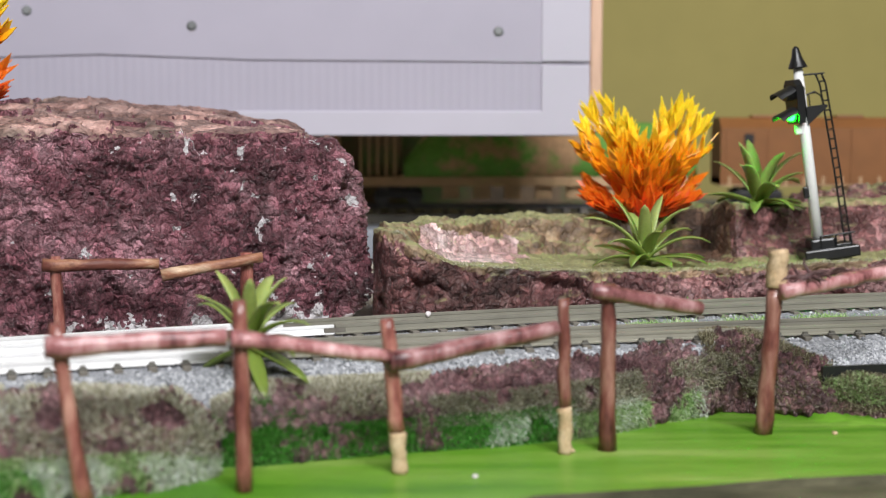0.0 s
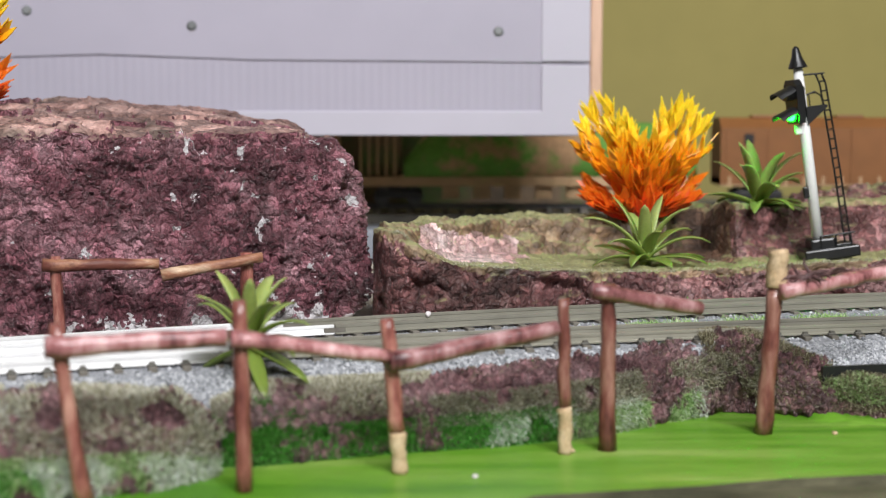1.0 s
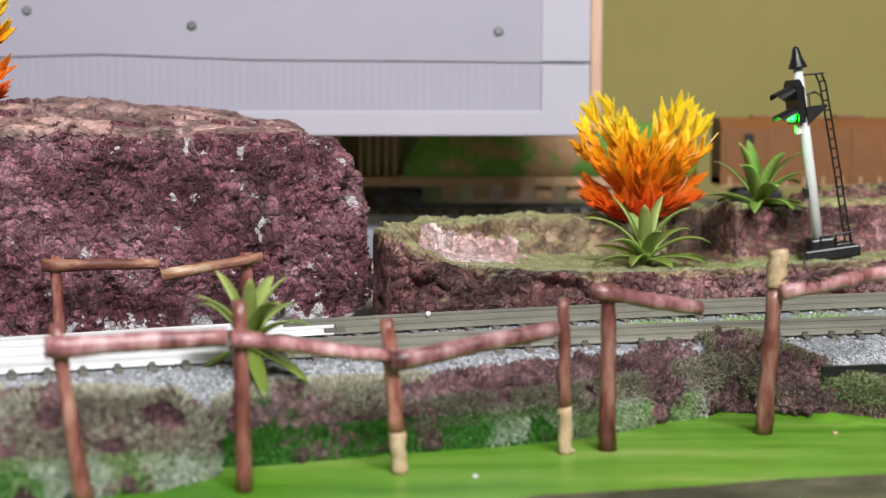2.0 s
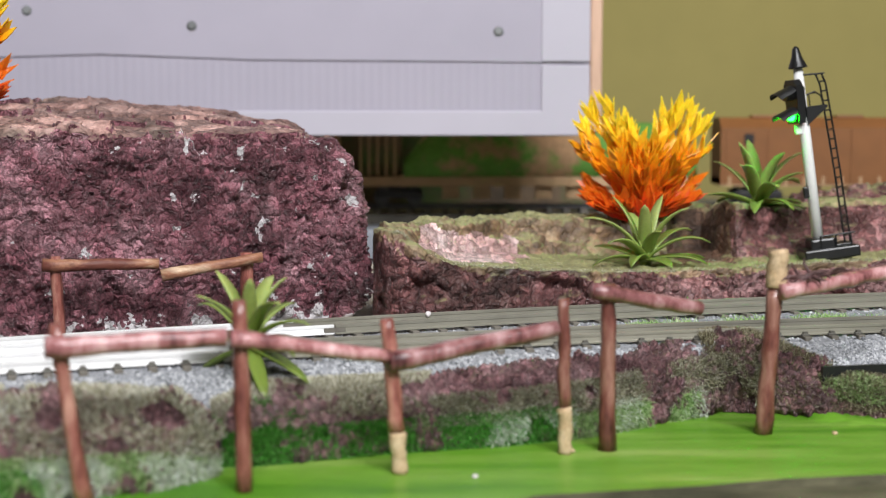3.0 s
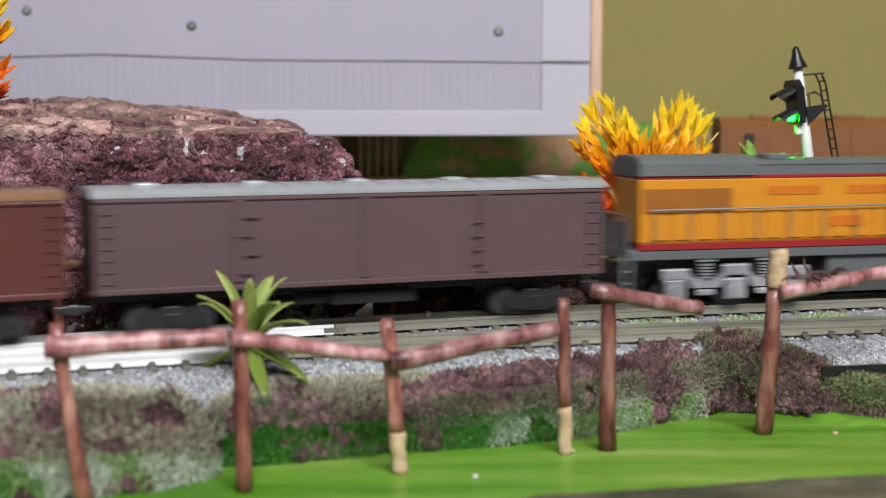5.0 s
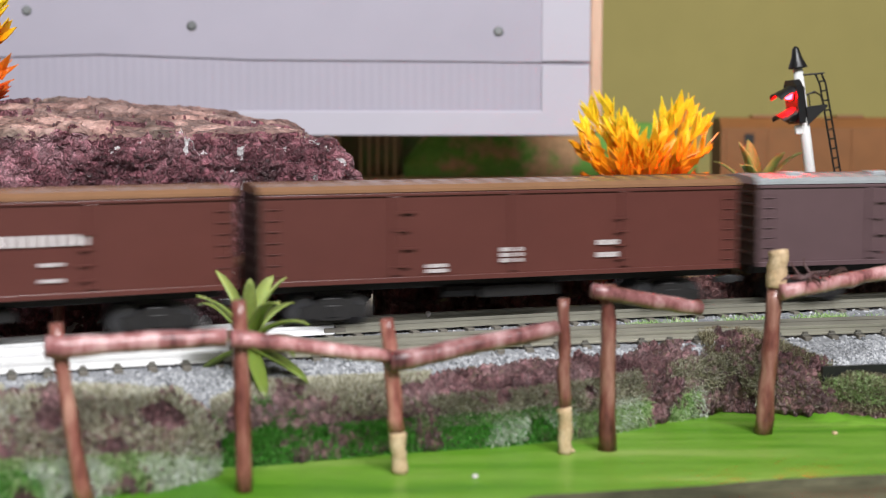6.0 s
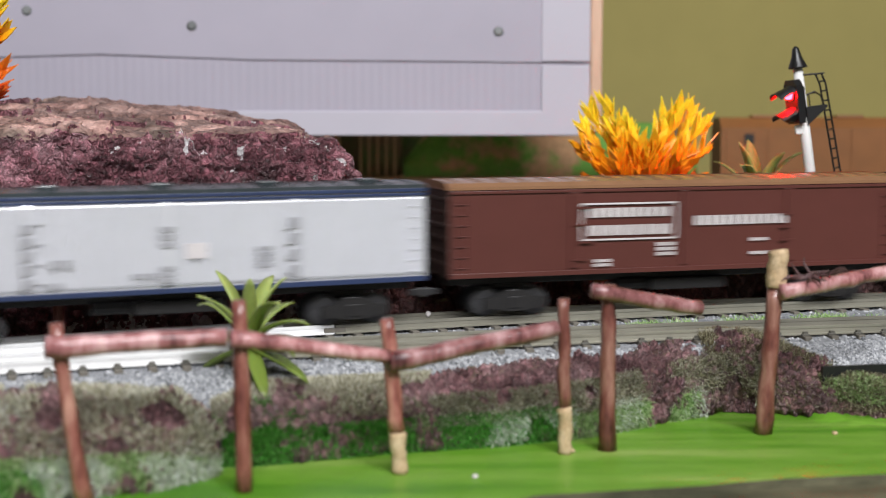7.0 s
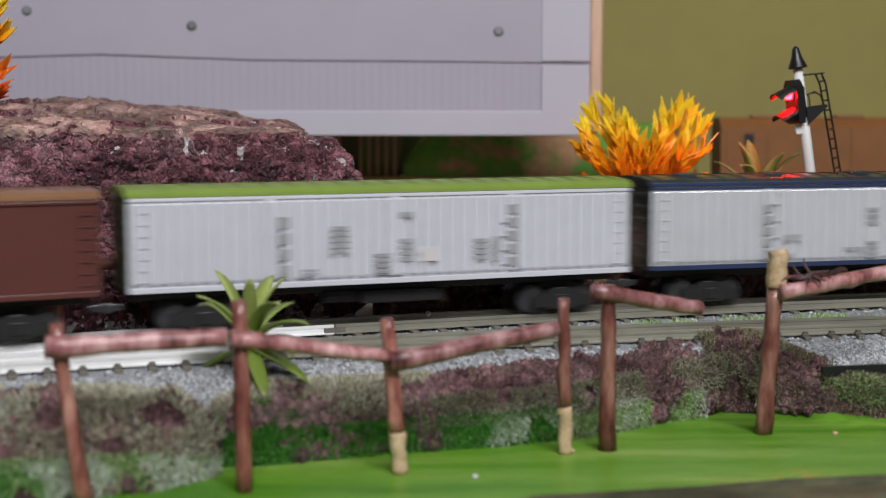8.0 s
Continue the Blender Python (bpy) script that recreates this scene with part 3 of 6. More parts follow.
def shoulder(off, x):
    """The gravel shoulder narrows where the moss bank leans on it."""
    g = 1 - 0.88 * max(0.0, min(1.0, (x - 0.035) / 0.035)) * max(0.0, min(1.0, (0.140 - x) / 0.012))
    return 0.0165 + (off - 0.0165) * g if off > 0.0165 else off


def roadbed():
    """Ballast shoulder under both tracks, one long embankment with a rough skin."""
    bm = bmesh.new()
    n = 760
    rows = []
    for i in range(n + 1):
        x = -0.30 + 0.66 * i / n
        pn, d = track_point(NEAR_TRACK, x)
        pf, df = track_point(FAR_TRACK, x)
        s = Vector((d.y, -d.x, 0))
        base = RAIL_Z - 0.0056
        prof = [(pn + s * shoulder(0.0342, x), 0.0170), (pn + s * shoulder(0.0338, x), 0.0182), (pn + s * shoulder(0.0320, x), 0.0190), (pn + s * shoulder(0.0290, x), 0.0197), (pn + s * shoulder(0.0245, x), 0.0213), (pn + s * shoulder(0.0200, x), 0.0228),
                (pn + s * 0.0165, base), (pn + s * 0.008, base + 0.0012), (pn, base + 0.0014), (pn - s * 0.014, base + 0.0008),
                ((pn + pf) / 2, base + 0.0003), (pf + s * 0.014, base + 0.0006), (pf, base + 0.0012), (pf - s * 0.017, base), (pf - s * 0.03, -0.002)]
        row = []
        for k, (p, z) in enumerate(prof):
            q = Vector((p.x, p.y, z))
            r = noise.noise(q * 900) * 0.0006 + noise.noise(q * 160) * 0.0008
            row.append(bm.verts.new(q + Vector((0, -r * 0.5, r if z > 0 else 0))))
        rows.append(row)
    for a, b in zip(rows, rows[1:]):
        for k in range(len(a) - 1):
            bm.faces.new((a[k], b[k], b[k + 1], a[k + 1]))
    low = [bm.verts.new((r[0].co.x, r[0].co.y, -0.004)) for r in rows]
    for i in range(n):
        bm.faces.new((low[i], low[i + 1], rows[i + 1][0], rows[i][0]))
    bed = part("ballast_bed", bm, M["ballast"])
    tagged(bed, "grey gravel embankment carrying both tracks", "ballast", kind="structure")
    # loose stones on the shoulder and between the rails
    rnd = random.Random(5)
    verts, faces = [], []
    octa = [(1, 0, 0), (-1, 0, 0), (0, 1, 0), (0, -1, 0), (0, 0, 1), (0, 0, -1)]
    tris = [(0, 2, 4), (2, 1, 4), (1, 3, 4), (3, 0, 4), (2, 0, 5), (1, 2, 5), (3, 1, 5), (0, 3, 5)]
    for _ in range(15000):
        x = rnd.uniform(-0.20, 0.24)
        p, d = track_point(NEAR_TRACK, x)
        s = Vector((d.y, -d.x, 0))
        u = rnd.random()
        if u < 0.82:
            f = rnd.random()
            off = 0.0155 + 0.0182 * f
            z = np.interp(off, [0.0155, 0.020, 0.0245, 0.029, 0.0338], [0.0244, 0.0229, 0.0214, 0.0198, 0.0184])
            off = shoulder(off, x)
        elif u < 0.92:
            off, z = rnd.uniform(-0.016, 0.016), 0.0252
        else:
            p, d = track_point(FAR_TRACK, x)
            off, z = rnd.uniform(-0.02, 0.02), 0.0250
        c = p + s * off + Vector((0, 0, z))
        r = rnd.uniform(0.0005, 0.0010)
        k = len(verts)
        rot = Euler((rnd.random() * 6, rnd.random() * 6, rnd.random() * 6)).to_matrix()
        for v in octa:
            verts.append(c + rot @ Vector(v) * (r * rnd.uniform(0.7, 1.25)))
        faces += [(a + k, b + k, e + k) for a, b, e in tris]
    ob = soup("ballast_stones", verts, faces, M["stone"], None, "stuff", "loose grey ballast stones on the embankment")
    tagged(ob, category="gravel")
    # black edging strip at the foot of the shoulder
    bm = bmesh.new()
    add_sweep(bm, [(0.0345, -0.0190), (0.0365, -0.0190), (0.0365, -0.0112), (0.0345, -0.0112)], rail_path(NEAR_TRACK, 0.0, 0.132, 0.33))
    tagged(part("edging_strip", bm, M["black"]), "black strip edging the gravel embankment", "edging", kind="structure")


def verge():
    """Short green slope from the embankment's foot down to the meadow."""
    bm = bmesh.new()
    rows = []
    for i in range(151):
        x = 0.122 + 0.23 * i / 150
        p, d = track_point(NEAR_TRACK, x)
        s = Vector((d.y, -d.x, 0))
        row = []
        for k in range(13):
            off = 0.0358 + 0.026 * k / 12
            z = 0.0050 * (1 - (k / 12) ** 0.8) * min(1.0, (x - 0.122) / 0.012) - 0.0015
            q = p + s * off + Vector((0, 0, z))
            q.z += 0.0010 * noise.noise(q * 160)
            row.append(bm.verts.new(q))
        rows.append(row)
    for a, b in zip(rows, rows[1:]):
        for k in range(12):
            bm.faces.new((a[k], b[k], b[k + 1], a[k + 1]))
    tagged(part("verge", bm, M["grass"], smooth=True), "painted green slope beside the meadow", "verge", kind="structure")


roadbed()
verge()
block("sandy_strip", (-0.085, 0.632, -0.004), (0.06, 0.890, 0.0200), M["sand"], 0.003, "pale sandy ground between the rocks and the rear line", "ground")
block("board_rim", (-0.7, -0.85, -0.0045), (0.9, 0.470, -0.0025), M["edge"], 0.0004, "dark stained rim of the layout board", "ground")
# ---- rocks and banks ----
def boulder():
    """The tall slab of purple bark behind the far track, its face along the track, its top rising to the back."""
    L, D, H = 0.306, 0.125, 0.106
    ang = math.radians(18.5)

    def shape(p):
        up = (p.z / H + 0.5)
        q = p.copy()
        back = p.y / D + 0.5
        lump = math.exp(-((p.x - 0.045) / 0.035) ** 2) * 0.006
        q.z += up ** 3 * (back * 0.010 + back * lump + 0.003 * noise.noise(Vector((p.x / 0.04, p.y / 0.04, 3)))) - up ** 2 * max(0.0, p.x - 0.095) ** 2 * 1.5
        right = max(0.0, min(1.0, (p.x - 0.06) / 0.08))
        q.x += right * (0.0085 - 0.0085 * up ** 2 - 0.010 * up ** 8 - 0.085 * max(0.0, 0.34 - up))
        q.y += 0.010 * (1 - up) ** 2 * (p.x > 0.115)
        return q

    def relief(p):
        if p.y > D * 0.42 or p.z < -H * 0.47:
            return 0.0
        if p.z > 0.051:
            crack = noise.noise(Vector((p.x / 0.016, p.y / 0.006, 5)))
            plate = noise.cell(Vector((p.x / 0.024 + 0.5 * noise.noise(p / 0.012), p.y / 0.017, 1)))
            return 0.0016 * plate + 0.0016 * noise.noise(p / 0.010) - 0.0050 * max(0.0, 0.35 - abs(crack) * 4) + 0.0007 * noise.noise(p / 0.0025)
        warped = Vector((p.x, p.y, p.z * 0.72))
        big = noise.noise(Vector((p.x / 0.010, p.y / 0.02, p.z / 0.030 + 9)))
        rough = noise.hetero_terrain(p / 0.009, 0.75, 2.1, 5, 0.6)
        facet = abs(noise.noise(p / 0.0060 + Vector((0, 0, 3))))
        patchy = 0.5 + 0.5 * noise.noise(p / 0.022 + Vector((4, 0, 0)))
        crumple = noise.turbulence(p / 0.0048, 4, True, amplitude_scale=0.6, frequency_scale=2.0)
        crag = max(0.0, noise.noise(Vector((p.x / 0.013 + 2, p.y / 0.03, p.z / 0.024))) - 0.18)
        return knobbly(warped, 0.0040, 0.0018 + 0.0030 * patchy, 3.1) + 0.0046 * big + 0.0012 * rough - 0.0018 * facet - 0.0019 * crumple - 0.011 * crag

    bm = rounded_block((L, D, H), 16, 1400, relief, 0.0, shape)
    ob = new("boulder", mesh_of("boulder", bm, M["rock"], True))
    ob.data.materials.append(M["rock_top"])
    for f in ob.data.polygons:
        if f.center.z > 0.0495 and f.normal.z > 0.35:
            f.material_index = 1
    ob.matrix_basis = Matrix.Translation((-0.2000, 0.6480, H / 2 - 0.002)) @ Matrix.Rotation(ang, 4, "Z")
    tagged(ob, "large purple brown lava-like boulder of cork bark with pale chips", "rock")


def ledge(name, centre, size, turn, label, power=5, seed=1.0, mat="ledge", cell=0.0075, depth=0.0040, taper=0.0, res=520):
    def shape(p):
        q = p.copy()
        up = p.z / size[2] + 0.5
        q.x += taper * up * p.x
        q.z += 0.10 * size[2] * noise.noise(Vector((p.x / 0.03 + seed, p.y / 0.03, 0)))
        return q
    bm = rounded_block(size, power, res, lambda p: knobbly(p, cell, depth, seed), seed, shape)
    ob = new(name, mesh_of(name, bm, M[mat], True))
    ob.matrix_basis = Matrix.Translation(centre) @ Matrix.Rotation(math.radians(turn), 4, "Z")
    return tagged(ob, label, "rock", "cork bark rocks behind the track")


boulder()
RIM = [(-0.040, 0.040), (-0.030, 0.059), (-0.021, 0.0645), (-0.0106, 0.0538), (0.004, 0.0472), (0.04, 0.0437), (0.084, 0.0418), (0.134, 0.0413), (0.174, 0.0432), (0.30, 0.0445)]
CREST = [(-0.040, 0.046), (-0.028, 0.061), (0.0, 0.0618), (0.033, 0.0622), (0.10, 0.0612), (0.118, 0.0650), (0.145, 0.0652), (0.175, 0.0645), (0.20, 0.0685), (0.30, 0.0705)]
SHELF = [(-0.040, 0.006), (-0.022, 0.010), (-0.008, 0.026), (0.03, 0.058), (0.085, 0.068), (0.108, 0.050), (0.116, 0.085), (0.132, 0.085), (0.141, 0.034), (0.165, 0.036), (0.20, 0.034), (0.30, 0.034)]


def at(table, x):
    return float(np.interp(x, [p[0] for p in table], [p[1] for p in table]))


def ledge_front(x):
    """Foot of the ledge's face: it keeps clear of the far track, and rounds off at its end."""
    t = max(0.0, min(1.0, (-0.010 - x) / 0.0215))
    return max(0.651 + 0.2035 * (x - 0.1), track_point(FAR_TRACK, x)[0].y + 0.0255) + 0.034 * (1 - math.sqrt(1 - t * t))


def rock_ledge():
    """A long slab of bark: a face of rounded purple cells, a mossy shelf behind its rim, a hollow and a crusty back wall."""
    n, m = 470, 150
    bm = bmesh.new()
    rows, kinds = [], []
    for i in range(n + 1):
        x = -0.0312 + 0.30 * i / n
        y, rim, top, wb = ledge_front(x), at(RIM, x), at(CREST, x), at(SHELF, x)
        rim = min(rim, top - 0.0005)
        prof = [(0.006, -0.004), (0.0, 0.008), (-0.001, rim * 0.6), (0.0, rim - 0.0035), (0.0012, rim - 0.0010), (0.0040, rim), (wb * 0.5, rim - 0.0016), (wb, rim + 0.0006),
                (wb + 0.006, rim + (top - rim) * 0.45), (wb + 0.010, top - 0.0022), (wb + 0.015, top), (wb + 0.030, top - 0.001), (wb + 0.036, top - 0.012), (wb + 0.038, -0.004)]
        run = np.concatenate([[0], np.cumsum([math.hypot(b[0] - a[0], b[1] - a[1]) for a, b in zip(prof, prof[1:])])])
        # half of the points go to the face in front, the rest over the shelf and the wall
        knots = np.concatenate([np.linspace(0, run[5], 60), np.linspace(run[5], run[11], 81)[1:], np.linspace(run[11], run[13], 12)[1:]])
        ws, zs = np.interp(knots, run, [p[0] for p in prof]), np.interp(knots, run, [p[1] for p in prof])
        row = []
        for j in range(len(knots)):
            a, b = max(0, j - 2), min(len(knots) - 1, j + 2)
            nrm = Vector((0, -(zs[b] - zs[a]), ws[b] - ws[a])).normalized()
            q = Vector((x, y + ws[j], zs[j]))
            d = knots[j]
            if d < run[4]:
                push = knobbly(q, 0.0078, 0.0048, 5.0) + 0.0016 * noise.noise(q * 60)
            elif d < run[7]:
                push = 0.0012 * noise.noise(q * 130) + 0.0008 * noise.noise(q * 420) - 0.0010 * max(0.0, 0.3 - abs(noise.noise(Vector((q.x * 90, q.y * 240, 2)))) * 4)
            else:
                push = knobbly(Vector((q.x * 0.55, q.y, q.z)), 0.0062, 0.0024, 8.0) + 0.0030 * noise.noise(Vector((q.x * 45, q.y * 90, q.z * 160))) + 0.0008 * noise.noise(q * 500)
            if j > 135:
                push = 0.0
            row.append(bm.verts.new(q + nrm * push))
        rows.append(row)
        kinds.append((59, 59 + int(80 * (run[7] - run[5]) / (run[11] - run[5]))))
    faces = []
    for i in range(n):
        for k in range(len(rows[0]) - 1):
            f = bm.faces.new((rows[i][k], rows[i + 1][k], rows[i + 1][k + 1], rows[i][k + 1]))
            x = rows[i][k].co.x
            ragged = noise.noise(rows[i][k].co * 110)
            if k < kinds[i][0] - 6 + 5 * ragged:
                f.material_index = 0
            elif k > kinds[i][1] - 22 and -0.012 < x + 0.004 * ragged < 0.036 + 0.010 * ragged and k < 112 + 6 * ragged:
                f.material_index = 2
            else:
                f.material_index = 0 if x > 0.139 and kinds[i][1] - 3 < k < 118 else 1
                # cave faces take the brown that has the shade painted in
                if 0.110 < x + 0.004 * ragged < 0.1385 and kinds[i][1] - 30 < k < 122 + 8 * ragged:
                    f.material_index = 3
            f.smooth = True
    bm.faces.new(rows[0])
    bm.faces.new(list(reversed(rows[-1])))
    ob = part("rock_ledge", bm, M["ledge"])
    ob.data.materials.append(M["bark"])
    ob.data.materials.append(M["hollow"])
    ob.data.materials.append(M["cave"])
    return tagged(ob, "long slab of purple bark with mossy shelf and pink hollow", "rock", "cork bark rocks behind the track")


LEDGE = rock_ledge()
ledge("stacked_rock", (0.2300, 0.7720, 0.0420), (0.105, 0.052, 0.058), 10, "purple bark block with mossy crust behind the signal", 4.5, 9.0, res=900, cell=0.006)


def tufts(name, samples, label, mat, seed, length, count, spread=0.6, category="moss", parent=None):
    """Short fuzzy blades: samples(rnd) gives a place and a direction."""
    rnd = random.Random(seed)
    verts, faces = [], []
    for _ in range(count):
        got = samples(rnd)
        if got is None:
            continue
        p, d = got
        for _k in range(3):
            way = (d + Vector((rnd.uniform(-1, 1), rnd.uniform(-1, 1), rnd.uniform(-1, 1))) * spread).normalized()
            s = way.cross(Vector((rnd.uniform(-1, 1), rnd.uniform(-1, 1), rnd.uniform(-1, 1)))).normalized()
            ln, w = length * rnd.uniform(0.4, 1.4), length * 0.042
            q = p + Vector((rnd.uniform(-1, 1), rnd.uniform(-1, 1), 0)) * 0.0006
            bend = Vector((0, 0, -1)) * ln * 0.25
            k = len(verts)
            verts += [q - s * w, q + s * w, q + way * ln * 0.6 + s * w * 0.8, q + way * ln + bend * 0.6, q + way * ln * 0.6 - s * w * 0.8]
            faces.append((k, k + 1, k + 2, k + 3, k + 4))
    ob = soup(name, verts, faces, M[mat], parent, "stuff", label)
    if parent is None:
        tagged(ob, category=category)
    else:
        ob.matrix_parent_inverse = parent.matrix_basis.inverted()


def bank_profile(path, x):
    xs = [p[0] for p in path]
    return tuple(float(np.interp(x, xs, [p[k] for p in path])) for k in (1, 2, 3))


def moss_bank(name, path, label, seed):
    """A foam bank of knobbly purple lava and olive moss; path: x, y, half depth, height at points along it."""
    xs = [p[0] for p in path]
    bm = bmesh.new()
    n, m = int((xs[-1] - xs[0]) * 1500), 56
    rows = []
    for i in range(n + 1):
        x = xs[0] + (xs[-1] - xs[0]) * i / n
        y, w, h = bank_profile(path, x)
        row = []
        for j in range(m + 1):
            a = math.pi * j / m
            q = Vector((x, y - math.cos(a) * w, max(0.0, math.sin(a)) ** 0.75 * h))
            nrm = Vector((0, -math.cos(a), math.sin(a)))
            q += nrm * (knobbly(q, 0.0036, 0.0046, seed) + 0.0022 * noise.noise(q * 90))
            q.z = max(q.z, 0.0002)
            row.append(bm.verts.new(q))
        rows.append(row)
    for a, b in zip(rows, rows[1:]):
        for k in range(m):
            bm.faces.new((a[k], b[k], b[k + 1], a[k + 1]))
    bmesh.ops.holes_fill(bm, edges=[e for e in bm.edges if e.is_boundary], sides=0)
    ob = part(name, bm, M["moss_core"], smooth=True)
    return tagged(ob, label, "moss bank")


LONG_BANK = [(-0.075, 0.4758, 0.0120, 0.018), (-0.06, 0.4836, 0.0192, 0.0225), (-0.02, 0.4992, 0.0180, 0.0215), (0.02, 0.5110, 0.0186, 0.0225), (0.05, 0.5240, 0.0180, 0.0240), (0.07, 0.5390, 0.0175, 0.0250),
             (0.09, 0.5540, 0.0170, 0.0272), (0.105, 0.5600, 0.0170, 0.0285), (0.118, 0.5600, 0.0170, 0.0280), (0.130, 0.5560, 0.0160, 0.0235), (0.144, 0.5490, 0.0140, 0.0180), (0.158, 0.5430, 0.0110, 0.0145), (0.174, 0.5420, 0.0070, 0.0105), (0.182, 0.5430, 0.0036, 0.003)]
MOUND = [(-0.24, 0.4290, 0.0120, 0.010), (-0.20, 0.4380, 0.0300, 0.0265), (-0.12, 0.4500, 0.0300, 0.0268), (-0.085, 0.4586, 0.0245, 0.0240), (-0.07, 0.4628, 0.0096, 0.010)]
BANK_A = moss_bank("moss_bank", LONG_BANK, "long bank of purple foam rock overgrown with olive moss", 11)
BANK_B = moss_bank("moss_mound", MOUND, "broad mound of grey olive moss beside the fence", 12)


def on_bank(path, a0, a1, gate, x0=None, x1=None):
    """Places on a bank between two angles of its profile (0: front foot, pi: back foot) where a slow noise passes the gate."""
    lo, hi = x0 if x0 is not None else path[0][0], x1 if x1 is not None else path[-1][0]

    def sample(rnd):
        x, a = rnd.uniform(lo, hi), math.pi * rnd.uniform(a0, a1)
        if noise.noise(Vector((x * 70, a * 1.5, 4))) < gate:
            return None
        y, w, h = bank_profile(path, x)
        return Vector((x, y - math.cos(a) * w, max(0.0, math.sin(a)) ** 0.75 * h)), Vector((0, -math.cos(a), math.sin(a)))
    return sample


tufts("olive_moss", on_bank(LONG_BANK, 0.16, 0.80, -0.25, -0.075, -0.005), "olive moss fuzz", "olive_tuft", 1, 0.0024, 8000, parent=BANK_A)
tufts("olive_moss", on_bank(LONG_BANK, 0.08, 0.25, -0.30, -0.01, 0.12), "olive moss fuzz", "olive_tuft", 21, 0.0024, 9000, parent=BANK_A)
tufts("olive_moss", on_bank(LONG_BANK, 0.04, 0.75, -0.30, 0.097, 0.18), "olive moss fuzz", "dark_tuft", 22, 0.0026, 9000, parent=BANK_A)
tufts("olive_moss", on_bank(MOUND, 0.10, 0.9, -0.12), "grey olive moss fuzz", "olive_tuft", 2, 0.0030, 17000, parent=BANK_B)
tufts("pale_moss", on_bank(MOUND, 0.12, 0.5, 0.24), "whitish dry moss patches", "white_tuft", 23, 0.0026, 3500, parent=BANK_B)
tufts("green_moss", on_bank(LONG_BANK, -0.03, 0.13, -0.65, -0.078, 0.045), "bright green moss along the foot", "green_tuft", 3, 0.0026, 9500, parent=BANK_A)
tufts("green_moss", on_bank(LONG_BANK, 0.10, 0.30, 0.0, -0.078, -0.045), "bright green moss along the foot", "green_tuft", 31, 0.0026, 2600, parent=BANK_A)
tufts("pale_green_moss", on_bank(LONG_BANK, -0.03, 0.075, -0.3, 0.04, 0.094), "pale green moss along the foot", "lime_tuft", 4, 0.0030, 6500, 0.8, parent=BANK_A)
tufts("pale_green_moss", on_bank(LONG_BANK, 0.10, 0.42, -0.2, 0.140, 0.180), "pale green moss on the tail of the bank", "lime_tuft", 32, 0.0026, 1600, 0.8, parent=BANK_A)
tufts("green_moss", on_bank(MOUND, 0.0, 0.08, -0.2, -0.24, -0.115), "green moss along the foot", "green_tuft", 33, 0.0030, 5200, parent=BANK_B)
tufts("pale_green_moss", on_bank(MOUND, 0.0, 0.12, -0.3), "pale green moss along the foot", "lime_tuft", 5, 0.0030, 6500, parent=BANK_B)
tufts("white_moss", on_bank(LONG_BANK, 0.0, 0.10, 0.12, 0.012, 0.13), "whitish dry moss fringe", "white_tuft", 6, 0.0030, 5200, 0.8, parent=BANK_A)
tufts("white_moss", on_bank(MOUND, 0.0, 0.10, -0.05, -0.125, -0.07), "whitish dry moss fringe", "white_tuft", 7, 0.0036, 2600, 0.8, parent=BANK_B)


def between_tracks(rnd):
    x = rnd.uniform(0.075, 0.175) if rnd.random() < 0.8 else rnd.uniform(0.06, 0.2)
    a, b = track_point(NEAR_TRACK, x)[0], track_point(FAR_TRACK, x)[0]
    p = a.lerp(b, rnd.uniform(0.40, 0.62))
    if noise.noise(Vector((x * 60, 0, 8))) < -0.1:
        return None
    return Vector((p.x, p.y, 0.0242)), Vector((0, 0, 1))


tufts("trackside_grass", between_tracks, "dry light green grass fibres between the tracks", "lime_tuft", 8, 0.0042, 900, 1.3, "grass")


def on_ledge(rnd):
    x, f = rnd.uniform(-0.022, 0.22), rnd.random() ** 2.2
    y = ledge_front(x) + 0.0015 + f * at(SHELF, x)
    if noise.noise(Vector((x * 55, y * 55, 1))) < -0.1 and f > 0.06:
        return None
    return Vector((x, y, min(at(RIM, x), at(CREST, x)) - 0.0008 - 0.0012 * min(1, f * 3))), Vector((0, -0.3, 1))


tufts("olive_moss", on_ledge, "thin olive moss on the rock ledge", "olive_tuft", 14, 0.0018, 3200, 1.1, parent=LEDGE)
# ---- the train; each vehicle stands with its origin on the rail top, x forward, its near side at -y ----
def bars(bm, x, z, w, h, rows, cols, y, fill=0.72):
    """Unreadable lettering: rows of small raised bars."""
    for r in range(rows):
        for c in range(cols):
            cw, ch = w / cols, h / rows
            add_box(bm, (x + (c + 0.5) * cw, y, z - (r + 0.5) * ch), (cw * fill, 0.0003, ch * (0.7 if rows > 1 else 0.9)))


def outline_frame(bm, x0, x1, z0, z1, w, y):
    for c, s in ((((x0 + x1) / 2, y, z0), (x1 - x0, 0.0003, w)), (((x0 + x1) / 2, y, z1), (x1 - x0, 0.0003, w)),
                 ((x0, y, (z0 + z1) / 2), (w, 0.0003, z1 - z0)), ((x1, y, (z0 + z1) / 2), (w, 0.0003, z1 - z0))):
        add_box(bm, c, s)


